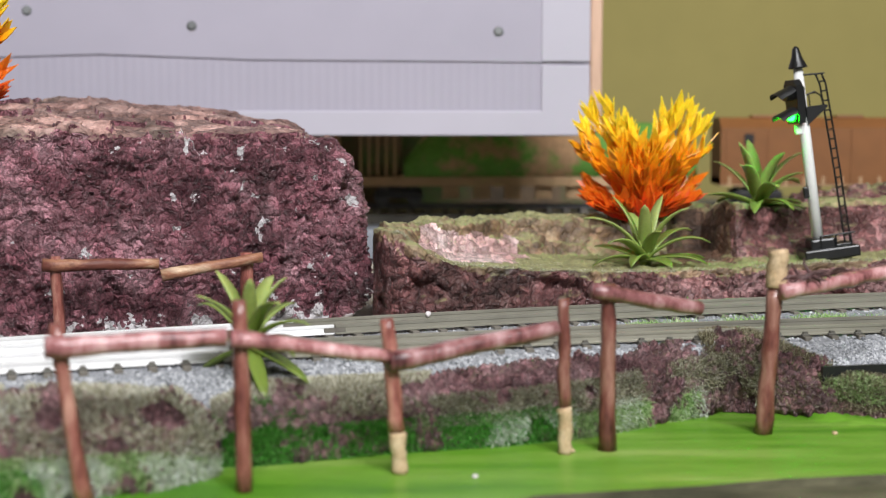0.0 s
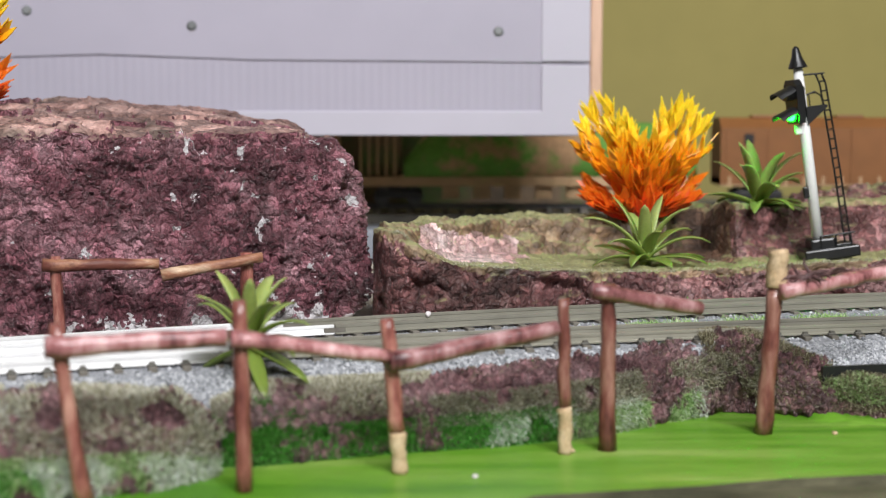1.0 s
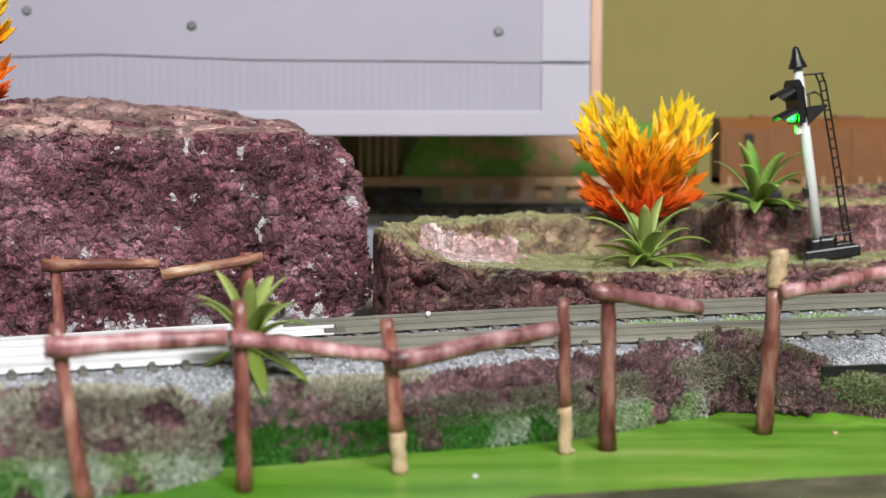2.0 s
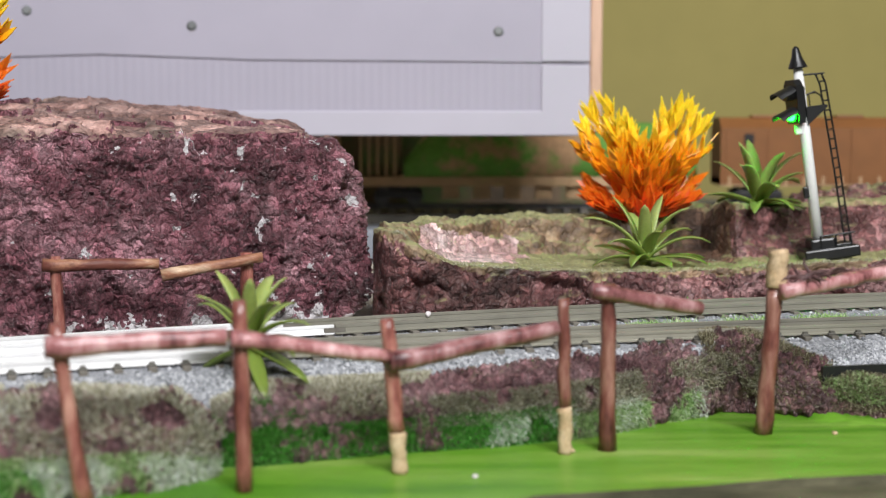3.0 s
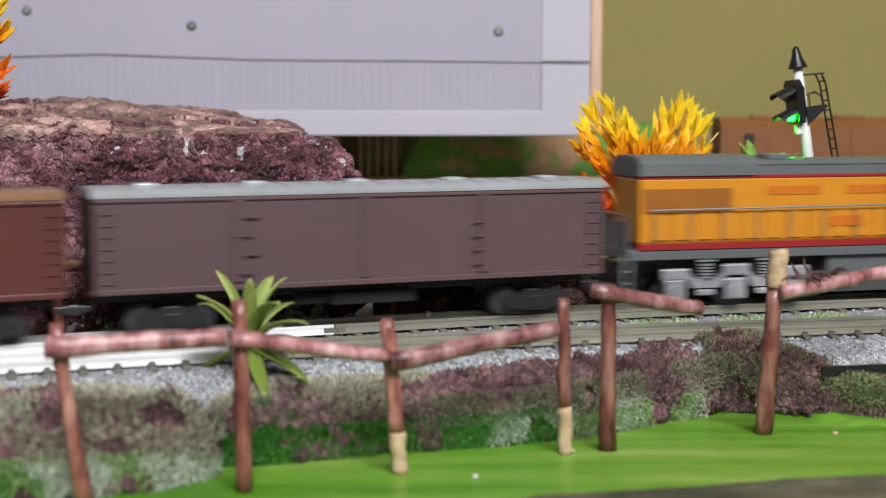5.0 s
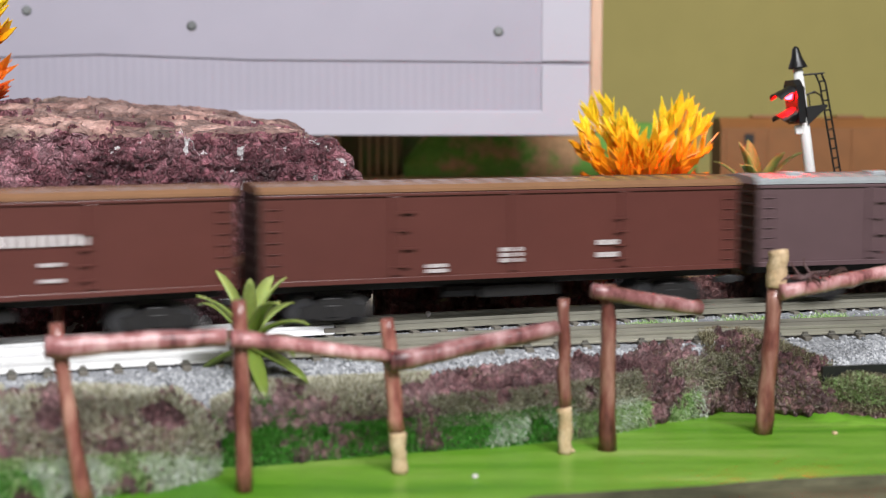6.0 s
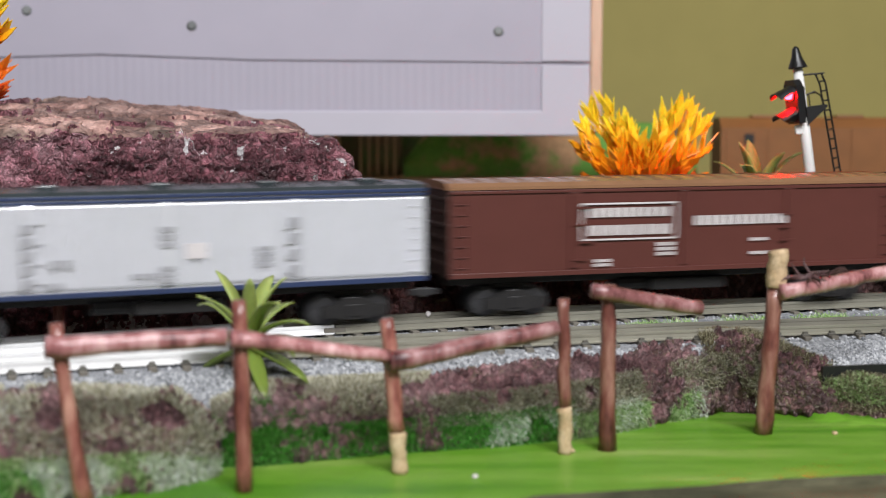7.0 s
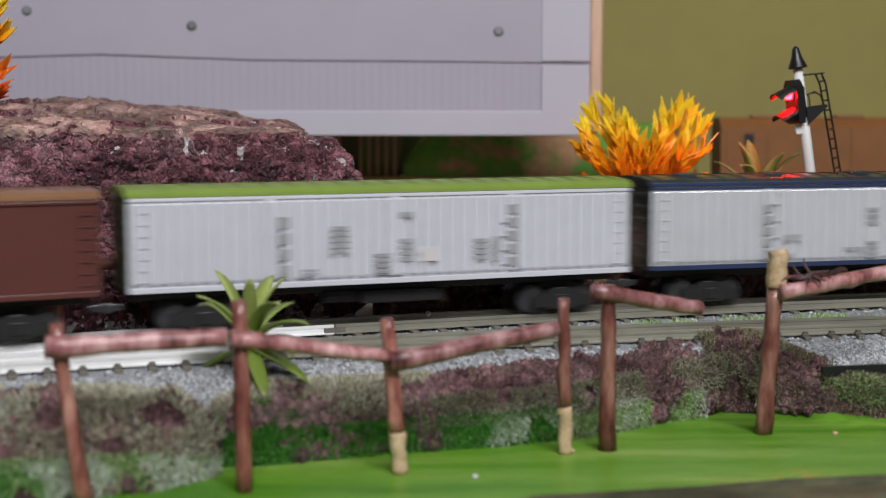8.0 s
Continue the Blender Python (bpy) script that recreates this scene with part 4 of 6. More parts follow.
def wheelset(parent, x, r=0.0055, mat="wheel"):
    bm = bmesh.new()
    for y in (-0.0078, 0.0078):
        add_tube(bm, [(0, y - 0.0014, 0), (0, y + 0.0014, 0)], r, 20)
        s = 0.0007 if y < 0 else -0.0007
        add_tube(bm, [(0, y + s * 1.2, 0), (0, y + s * 3, 0)], r + 0.0007, 20)
    add_tube(bm, [(0, -0.011, 0), (0, 0.011, 0)], 0.0011, 8)
    ob = part("wheelset", bm, M[mat], parent)
    ob.matrix_basis = Matrix.Translation((x, 0, r))
    return ob


def bogie(parent, x, half=0.0105, axles=2):
    bm = bmesh.new()
    for y in (-0.0135, 0.0135):
        add_prism(bm, [(-half - 0.003, 0.0035), (-half + 0.003, 0.0035), (-0.004, 0.0025), (0.004, 0.0025), (half - 0.003, 0.0035), (half + 0.003, 0.0035),
                       (half + 0.003, 0.0075), (half - 0.002, 0.0085), (0.005, 0.0105), (-0.005, 0.0105), (-half + 0.002, 0.0085), (-half - 0.003, 0.0075)], "y", y - 0.0011, y + 0.0011)
        for k in (-1, 1):
            add_tube(bm, [(k * half, y - 0.0018, 0.0055), (k * half, y + 0.0018, 0.0055)], 0.0022, 10)
        add_box(bm, (0, y - math.copysign(0.0006, -y), 0.006), (0.0045, 0.0022, 0.005), bevel=0.0005)
    add_box(bm, (0, 0, 0.009), (0.006, 0.026, 0.004), bevel=0.0006)
    add_box(bm, (0, 0, 0.0125), (0.012, 0.012, 0.004))
    ob = part("bogie", bm, M["under"], parent)
    ob.matrix_basis = Matrix.Translation((x, 0, 0))
    for k in (-1, 1):
        wheelset(ob, k * half)
    return ob


def body_section(w, z0, z1, peak, n=6):
    """Cross section of a wagon roof (y, z): eaves with a slight overhang and a shallow arch."""
    pts = [(-w / 2 - 0.0004, z1 - 0.0012), (w / 2 + 0.0004, z1 - 0.0012)]
    for i in range(n + 1):
        a = math.pi * i / n
        pts.append((math.cos(a) * (w / 2 + 0.0004), z1 + math.sin(a) ** 0.8 * (peak - z1)))
    return pts


def covered_wagon(name, label, side_mat, roof_mat, trim_mat, ribs=0, boss=False, roof_vents=0, decals=None, end_mat=None, panels=True):
    L, W, Z0, Z1, PEAK = 0.2033, 0.035, 0.0166, 0.0526, 0.0551
    car = thing(name, label, "freight wagon", "wagons of the train")
    bm = bmesh.new()
    add_box(bm, (0, 0, (Z0 + Z1) / 2), (L, W, Z1 - Z0), bevel=0.0005)
    part("body", bm, M[side_mat], car)
    bm = bmesh.new()
    add_prism(bm, body_section(W, Z0, Z1, PEAK), "x", -L / 2 - 0.0008, L / 2 + 0.0008)
    roof = part("roof", bm, M[roof_mat], car)
    bm = bmesh.new()
    for i in range(21):
        x = -L / 2 + 0.004 + i * (L - 0.008) / 20
        add_prism(bm, [(a * 1.004, b + 0.0004) for a, b in body_section(W, Z0, Z1, PEAK)], "x", x - 0.0004, x + 0.0004)
    part("roof_seams", bm, M[roof_mat], roof)
    for i in range(roof_vents):
        bm = bmesh.new()
        x = -L / 2 + L * (i + 0.5) / roof_vents
        add_box(bm, (x, -0.006, PEAK + 0.0001), (0.008, 0.008, 0.0022), bevel=0.0006)
        part("roof_hatch", bm, M[roof_mat], roof)
    for y in (-1, 1):
        bm = bmesh.new()
        add_box(bm, (0, y * (W / 2 + 0.0003), Z0 + 0.0009), (L, 0.0010, 0.0020), bevel=0.0002)
        part("sill", bm, M[trim_mat], car)
        bm = bmesh.new()
        add_box(bm, (0, y * (W / 2 + 0.0003), Z1 - 0.0022), (L, 0.0010, 0.0012), bevel=0.0002)
        if boss:
            add_box(bm, (0, y * (W / 2 + 0.0004), Z1 - 0.0005), (L, 0.0012, 0.0014), bevel=0.0002)
        part("eaves_strip", bm, M["navy" if boss else side_mat], car)
        if ribs:
            bm = bmesh.new()
            for i in range(ribs):
                x = -L / 2 + 0.003 + i * (L - 0.006) / (ribs - 1)
                add_box(bm, (x, y * (W / 2 + 0.0004), (Z0 + Z1) / 2), (0.0032, 0.0030, Z1 - Z0 - 0.006), bevel=0.0009)
            part("side_ribs", bm, M[side_mat], car)
        # the sliding door with its rails, posts and bars
        bm = bmesh.new()
        if panels:
            for x, w in ((-0.049, 0.0036), (0.0, 0.0026), (0.049, 0.0036)):
                post = bmesh.new()
                add_box(post, (x, y * (W / 2 + 0.0006), (Z0 + Z1) / 2), (w, 0.0010, Z1 - Z0 - 0.0055), bevel=0.0003)
                part("door_post", post, M[side_mat], car)
            bm.free()
            for k in range(4):
                for x, z, w in ((-0.047 + 0.0026 * (k % 2), Z0 + 0.006 + k * 0.007, 0.0062), (0.047, Z0 + 0.006 + k * 0.0055, 0.0050)):
                    latch = bmesh.new()
                    add_box(latch, (x, y * (W / 2 + 0.0013), z), (w, 0.0006, 0.0007))
                    part("door_latch", latch, M[side_mat], car)
        else:
            bm.free()
        for x in (-L / 2 + 0.0045, L / 2 - 0.0045):
            bm = bmesh.new()
            for k in range(7):
                z = Z0 + 0.004 + k * 0.0042
                add_tube(bm, [(x - 0.0022, y * (W / 2 + 0.0006), z), (x + 0.0022, y * (W / 2 + 0.0006), z)], 0.00022, 5)
            for e in (-0.0022, 0.0022):
                add_tube(bm, [(x + e, y * (W / 2 + 0.0005), Z0 + 0.002), (x + e, y * (W / 2 + 0.0005), Z0 + 0.031)], 0.00024, 5)
            part("ladder", bm, M[side_mat], car)
    # end panels and ribs carry the shade of the gap in their colour
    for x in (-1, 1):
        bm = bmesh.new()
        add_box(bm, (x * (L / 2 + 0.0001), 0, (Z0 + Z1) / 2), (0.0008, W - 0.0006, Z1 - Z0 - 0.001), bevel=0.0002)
        end = part("end_panel", bm, M[end_mat or "end_shade"], car, "wagon end with its shade put into the paint")
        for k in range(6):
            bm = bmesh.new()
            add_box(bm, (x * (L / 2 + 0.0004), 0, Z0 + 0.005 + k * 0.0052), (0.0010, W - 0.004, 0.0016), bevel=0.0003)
            part("end_rib", bm, M[end_mat or "end_shade"], end)
    bm = bmesh.new()
    add_box(bm, (0, 0, 0.0146), (L - 0.004, 0.014, 0.0040), bevel=0.0005)
    add_box(bm, (0.006, -0.006, 0.0105), (0.034, 0.010, 0.0050), bevel=0.0006)
    add_tube(bm, [(-0.026, -0.006, 0.011), (-0.012, -0.006, 0.011)], 0.0028, 10)
    add_tube(bm, [(-0.06, 0.004, 0.0125), (0.06, 0.004, 0.0125)], 0.0007, 5)
    part("underframe", bm, M["under"], car)
    for x in (-1, 1):
        bm = bmesh.new()
        add_box(bm, (x * (L / 2 + 0.003), 0, 0.0098), (0.0068, 0.0022, 0.0026), bevel=0.0004)
        add_box(bm, (x * (L / 2 + 0.0052), -0.0009, 0.0098), (0.0024, 0.0024, 0.0038), bevel=0.0004)
        part("coupler", bm, M["wheel"], car)
        bogie(car, x * (L / 2 - 0.0285))
    if decals:
        decals(car, -(W / 2 + 0.0009 if not ribs else W / 2 + 0.0021))
    return car


def decals_plain(car, y):
    for mat, items in (("decal_white", [(-0.037, 0.0235, 0.009, 0.004, 2, 2), (-0.006, 0.0290, 0.010, 0.0065, 3, 2), (0.036, 0.0305, 0.010, 0.0022, 1, 2), (0.036, 0.0255, 0.010, 0.0022, 1, 2)]),):
        for it in items:
            bm = bmesh.new()
            bars(bm, *it, y)
            part("lettering", bm, M[mat], car, "small white lettering bars")


def decals_boxed(car, y):
    bm = bmesh.new()
    outline_frame(bm, -0.046, -0.004, 0.0305, 0.0450, 0.0007, y)
    part("lettering_frame", bm, M["decal_white"], car)
    for it in ((-0.0435, 0.0435, 0.037, 0.0042, 1, 11), (-0.0435, 0.0365, 0.037, 0.0046, 1, 7), (0.004, 0.0395, 0.045, 0.0044, 1, 13),
               (-0.013, 0.0290, 0.009, 0.0060, 3, 2), (-0.041, 0.0228, 0.008, 0.0035, 2, 2), (0.030, 0.0295, 0.009, 0.0014, 1, 2), (0.030, 0.0238, 0.009, 0.0014, 1, 2)):
        bm = bmesh.new()
        bars(bm, *it, y)
        part("lettering", bm, M["decal_white"], car, "white lettering bars")


def decals_reefer_a(car, y):
    for mat, its in (("decal_grey", [(-0.052, 0.0440, 0.0055, 0.024, 5, 1), (0.045, 0.0440, 0.0055, 0.024, 4, 1), (-0.0035, 0.0415, 0.0065, 0.0085, 3, 2), (-0.0035, 0.0270, 0.0065, 0.0065, 3, 2),
                                     (-0.042, 0.0305, 0.008, 0.0030, 1, 2), (0.032, 0.0330, 0.008, 0.0085, 4, 2), (-0.014, 0.0245, 0.010, 0.0022, 1, 3), (-0.044, 0.0225, 0.007, 0.002, 1, 2)]),
                     ("decal_white", [(0.0050, 0.0350, 0.011, 0.0062, 1, 1)])):
        for it in its:
            bm = bmesh.new()
            bars(bm, *it, y)
            part("lettering", bm, M[mat], car, "grey lettering bars and plates")


def decals_reefer_b(car, y):
    for mat, its in (("decal_grey", [(-0.047, 0.0440, 0.0055, 0.024, 4, 1), (0.046, 0.0465, 0.0055, 0.026, 5, 1), (0.001, 0.0440, 0.0065, 0.0025, 1, 2), (0.001, 0.0340, 0.0065, 0.0095, 4, 2),
                                     (-0.027, 0.0395, 0.009, 0.0110, 5, 1), (-0.010, 0.0285, 0.009, 0.0080, 4, 1), (0.031, 0.0330, 0.008, 0.009, 4, 1), (0.040, 0.0340, 0.0035, 0.011, 1, 1), (-0.038, 0.0235, 0.007, 0.003, 2, 2)]),
                     ("decal_white", [(0.0090, 0.0305, 0.009, 0.0062, 1, 1)])):
        for it in its:
            bm = bmesh.new()
            bars(bm, *it, y)
            part("lettering", bm, M[mat], car, "grey lettering bars and plates")


def loco_truck(parent, x):
    bm = bmesh.new()
    for y in (-0.0150, 0.0150):
        for k in (-0.0275, 0.0, 0.0275):
            add_box(bm, (k, y, 0.0150 if k else 0.0165), (0.0125, 0.0030, 0.0050), bevel=0.0008)
            add_box(bm, (k, y, 0.0085), (0.0095, 0.0026, 0.0090), bevel=0.0008)
            add_tube(bm, [(k, y - 0.0022, 0.0075), (k, y + 0.0022, 0.0075)], 0.0030, 12)
        for k in (-0.0138, 0.0138):
            add_prism(bm, [(k - 0.0095, 0.0150), (k - 0.0062, 0.0092), (k + 0.0062, 0.0092), (k + 0.0095, 0.0150), (k + 0.0085, 0.0165), (k + 0.0055, 0.0132), (k - 0.0055, 0.0132), (k - 0.0085, 0.0165)], "y", y - 0.0018, y + 0.0018)
            for j in range(5):
                add_tube(bm, [(k, y, 0.0134 + j * 0.0013), (k, y, 0.0141 + j * 0.0013)], 0.0034, 12)
            add_box(bm, (k, y, 0.0208), (0.0085, 0.0034, 0.0016), bevel=0.0004)
            add_box(bm, (k, y, 0.0072), (0.0080, 0.0022, 0.0026), bevel=0.0005)
    ob = part("truck_frame", bm, M["loco_silver"], parent, "silver three-axle truck side frames")
    ob.matrix_basis = Matrix.Translation((x, 0, 0))
    for k in (-0.0275, 0.0, 0.0275):
        wheelset(ob, k, 0.0058)
    return ob


def locomotive():
    W, HALF = 0.035, 0.12175
    hood = 0.0148
    lo = thing("diesel_locomotive", "yellow and grey road diesel locomotive with red stripes and silver trucks", "locomotive")
    rear, nose = -HALF, HALF
    r = rear

    bm = bmesh.new()
    add_box(bm, ((rear + nose) / 2, 0, 0.0235), (nose - rear + 0.012, W, 0.0042), bevel=0.0004)
    part("frame", bm, M["loco_grey"], lo)
    for y in (-1, 1):
        bm = bmesh.new()
        add_box(bm, (0, y * W / 2, 0.0270), (nose - rear + 0.004, 0.0012, 0.0028), bevel=0.0002)
        part("sill_stripe", bm, M["loco_red"], lo, "scarlet stripe along the sill")
    # long hood
    h0, h1 = rear, nose - 0.0435
    bm = bmesh.new()
    add_box(bm, ((h0 + h1) / 2, 0, 0.0415), (h1 - h0, hood * 2, 0.0270), bevel=0.0008)
    part("long_hood", bm, M["loco_yellow"], lo)
    bm = bmesh.new()
    add_box(bm, ((h0 + h1) / 2, 0, 0.0555), (h1 - h0 + 0.0004, hood * 2 + 0.0006, 0.0013), bevel=0.0002)
    part("roof_stripe", bm, M["loco_red"], lo)

    def arch(w, z0, z1, shoulder):
        return [(-w, z0), (w, z0), (w, z0 + shoulder), (w * 0.93, z1 - 0.0022), (w * 0.75, z1 - 0.0006), (w * 0.4, z1), (-w * 0.4, z1), (-w * 0.75, z1 - 0.0006), (-w * 0.93, z1 - 0.0022), (-w, z0 + shoulder)]

    bm = bmesh.new()
    add_prism(bm, arch(hood, 0.0561, 0.0626, 0.004), "x", h0 + 0.05, h1)
    add_box(bm, ((h0 + 0.05 + h1) / 2, -hood, 0.0606), (h1 - h0 - 0.05, 0.0008, 0.0006))
    roof = part("roof", bm, M["loco_grey"], lo)
    bm = bmesh.new()
    add_prism(bm, arch(hood + 0.0012, 0.0561, 0.0644, 0.0050), "x", h0 - 0.0005, h0 + 0.0525)
    part("radiator_housing", bm, M["loco_grey"], lo)
    for x in (r + 0.066, r + 0.158):
        bm = bmesh.new()
        add_box(bm, (x, -0.003, 0.0634), (0.011 if x < 0 else 0.016, 0.012, 0.0024), bevel=0.0005)
        part("roof_fan", bm, M["loco_grey"], roof)
    bm = bmesh.new()
    add_box(bm, (r + 0.159, -hood - 0.0002, 0.0590), (0.014, 0.0008, 0.0042), bevel=0.0002)
    part("roof_vent", bm, M["dark_roof"], roof)
    # radiator grille, louvres and hood doors on both sides
    for y in (-1, 1):
        bm = bmesh.new()
        add_box(bm, (r + 0.0215, y * hood, 0.0458), (0.040, 0.0008, 0.0098))
        for k in range(22):
            add_box(bm, (r + 0.0025 + k * 0.00182, y * (hood + 0.0003), 0.0458), (0.0006, 0.0008, 0.0092))
        part("radiator_grille", bm, M["loco_shade"], lo, "brown orange radiator grille")
        for k in range(13):
            x = r + 0.009 + k * 0.0104
            bm = bmesh.new()
            add_box(bm, (x, y * (hood + 0.0003), 0.0352), (0.0082, 0.0008, 0.0118), bevel=0.0003)
            add_box(bm, (x + 0.003, y * (hood + 0.0007), 0.0352), (0.0008, 0.0008, 0.0016))
            part("hood_door", bm, M["loco_yellow"], lo)
        for k in range(5):
            bm = bmesh.new()
            add_box(bm, (r + 0.150 + k * 0.0088, y * (hood + 0.0003), 0.0440), (0.0066, 0.0008, 0.0130), bevel=0.0003)
            part("hood_door", bm, M["loco_yellow"], lo)
        bm = bmesh.new()
        add_box(bm, (r + 0.155, y * (hood + 0.0003), 0.0520), (0.016, 0.0008, 0.0055), bevel=0.0002)
        part("air_intake", bm, M["loco_shade"], lo)
        # raised walkway box ahead of the step
        bm = bmesh.new()
        add_box(bm, ((r + 0.1425 + nose) / 2, y * (W / 2 - 0.0016), 0.0322), (nose - r - 0.1425, 0.0030, 0.0076), bevel=0.0004)
        for k in range(2):
            for j in range(6):
                add_box(bm, (r + 0.150 + k * 0.0155, y * (W / 2 + 0.0001), 0.0296 + j * 0.0010), (0.009, 0.0006, 0.0004))
        part("walkway_box", bm, M["loco_yellow"], lo)
        bm = bmesh.new()
        add_prism(bm, [(r + 0.1345, 0.0285), (r + 0.1425, 0.0285), (r + 0.1425, 0.0350)], "y", y * (W / 2 - 0.004), y * (W / 2 - 0.0005))
        part("walkway_step", bm, M["loco_grey"], lo)
        # handrails on stanchions
        bm = bmesh.new()
        yy = y * (W / 2 - 0.0004)
        add_tube(bm, [(r + 0.004, yy, 0.0420), (r + 0.132, yy, 0.0428)], 0.00042, 6)
        add_tube(bm, [(r + 0.139, yy, 0.0520), (r + 0.192, yy, 0.0520)], 0.00042, 6)
        for k in range(9):
            add_tube(bm, [(r + 0.006 + k * 0.0155, yy, 0.0285), (r + 0.006 + k * 0.0155, yy, 0.0432)], 0.00028, 5)
        for k in range(4):
            add_tube(bm, [(r + 0.141 + k * 0.0165, yy, 0.0360), (r + 0.141 + k * 0.0165, yy, 0.0520)], 0.00028, 5)
        part("handrail", bm, M["steel_rod"], lo, "grey handrail on thin posts")
        bm = bmesh.new()
        bars(bm, r + 0.058, 0.0515, 0.025, 0.0040, 1, 5, y * (hood + 0.0003))
        bars(bm, r + 0.095, 0.0515, 0.037, 0.0040, 1, 7, y * (hood + 0.0003))
        part("lettering", bm, M["decal_red"], lo, "red lettering bars on the hood")
        bm = bmesh.new()
        bars(bm, r + 0.087, 0.0385, 0.016, 0.0048, 1, 4, y * (hood + 0.0010))
        part("lettering", bm, M["decal_red"], lo, "red lettering bars on the hood")
        bm = bmesh.new()
        bars(bm, nose - 0.0290, 0.0455, 0.015, 0.0068, 2, 5, y * (W / 2 + 0.0003))
        bars(bm, nose - 0.0310, 0.0335, 0.013, 0.0036, 1, 4, y * (W / 2 + 0.0003))
        part("lettering", bm, M["decal_red"], lo, "red lettering bars on the cab")
        # steps at both ends
        for x, sgn in ((rear - 0.004, -1), (nose + 0.004, 1)):
            bm = bmesh.new()
            add_box(bm, (x, y * (W / 2 - 0.0006), 0.0150), (0.0010, 0.0012, 0.0180))
            add_box(bm, (x + sgn * 0.0045, y * (W / 2 - 0.0006), 0.0150), (0.0010, 0.0012, 0.0180))
            for j in range(4):
                add_box(bm, (x + sgn * 0.0022, y * (W / 2 - 0.003), 0.0070 + j * 0.0050), (0.0050, 0.0060, 0.0007))
            part("steps", bm, M["loco_grey"], lo)
    # cab, nose
    c0, c1 = nose - 0.0365, nose - 0.0105
    bm = bmesh.new()
    add_box(bm, ((c0 + c1) / 2, 0, 0.0455), (c1 - c0, W - 0.001, 0.0230), bevel=0.0010)
    cab = part("cab", bm, M["loco_yellow"], lo)
    bm = bmesh.new()
    add_box(bm, ((c0 + c1) / 2, 0, 0.0570), (c1 - c0 + 0.0006, W, 0.0013), bevel=0.0002)
    part("cab_stripe", bm, M["loco_red"], cab)
    bm = bmesh.new()
    sec = arch(W / 2 + 0.0002, 0.0576, 0.0654, 0.003)
    add_prism(bm, sec, "x", c0 - 0.0008, c1 - 0.004)
    r0 = [bm.verts.new((c1 - 0.004, a, b)) for a, b in sec]
    r1 = [bm.verts.new((c1 + 0.001, a * 0.97, 0.0576 + (b - 0.0576) * 0.45)) for a, b in sec]
    for k in range(len(sec)):
        bm.faces.new((r0[k], r0[(k + 1) % len(sec)], r1[(k + 1) % len(sec)], r1[k]))
    bm.faces.new(r1)
    part("cab_roof", bm, M["loco_grey"], cab)
    for y in (-1, 1):
        bm = bmesh.new()
        add_box(bm, (c0 + 0.0150, y * (W / 2 - 0.0004), 0.0519), (0.0100, 0.0006, 0.0080), bevel=0.0002)
        part("cab_window", bm, M["glass_and_gap"], cab, "dark cab side window")
        bm = bmesh.new()
        outline_frame(bm, c0 + 0.0097, c0 + 0.0203, 0.0475, 0.0560, 0.0006, y * (W / 2 - 0.0001))
        part("window_frame", bm, M["loco_yellow"], cab)
    bm = bmesh.new()
    add_box(bm, (c1 + 0.0001, 0, 0.0525), (0.0008, 0.026, 0.0060), bevel=0.0002)
    part("windscreen", bm, M["glass_and_gap"], cab, "dark windscreen")
    bm = bmesh.new()
    add_box(bm, ((c1 + nose) / 2, 0, 0.0395), (nose - c1 + 0.0004, W - 0.004, 0.0220), bevel=0.0012)
    part("short_nose", bm, M["loco_yellow"], lo)
    bm = bmesh.new()
    add_box(bm, ((c1 + nose) / 2, 0, 0.0510), (nose - c1 + 0.0008, W - 0.003, 0.0012), bevel=0.0003)
    part("nose_cap", bm, M["steel_rod"], lo)
    # cabinet between hood and cab; its dark brown paints the gap's shade
    bm = bmesh.new()
    add_box(bm, ((h1 + c0) / 2, 0, 0.0440), (c0 - h1, hood * 0.9, 0.0320), bevel=0.0008)
    part("cabinet_in_gap_shade", bm, M["glass_and_gap"], lo)
    bm = bmesh.new()
    add_prism(bm, [(-0.0150, 0.0225), (-0.0150, 0.0100), (-0.0115, 0.0050), (0.0115, 0.0050), (0.0150, 0.0100), (0.0150, 0.0225)], "x", r + 0.087, r + 0.160)
    part("fuel_tank", bm, M["loco_grey"], lo)
    bm = bmesh.new()
    for x, s in ((rear - 0.0075, -1), (nose + 0.0085, 1)):
        add_box(bm, (x, 0, 0.0125), (0.0015, W - 0.004, 0.0160), bevel=0.0004)
        add_box(bm, (x + s * 0.004, 0, 0.0095), (0.0085, 0.0030, 0.0030), bevel=0.0004)
    add_box(bm, (0, 0, 0.0150), (0.21, 0.016, 0.0120))
    part("pilot_and_coupler", bm, M["under"], lo)
    for s in (-1, 1):
        bm = bmesh.new()
        xx = (rear - 0.006) if s < 0 else (nose + 0.0075)
        for y in (-0.0165, 0.0165, -0.006, 0.006):
            add_tube(bm, [(xx, y, 0.0255), (xx, y, 0.0400)], 0.0004, 6)
        add_tube(bm, [(xx, -0.0165, 0.0400), (xx, 0.0165, 0.0400)], 0.0004, 6)
        add_box(bm, (xx - 0.001 * s, 0, 0.0315), (0.0008, 0.030, 0.0110))
        part("end_railing", bm, M["loco_grey"], lo)
    loco_truck(lo, r + 0.0435)
    loco_truck(lo, r + 0.1975)
    return lo


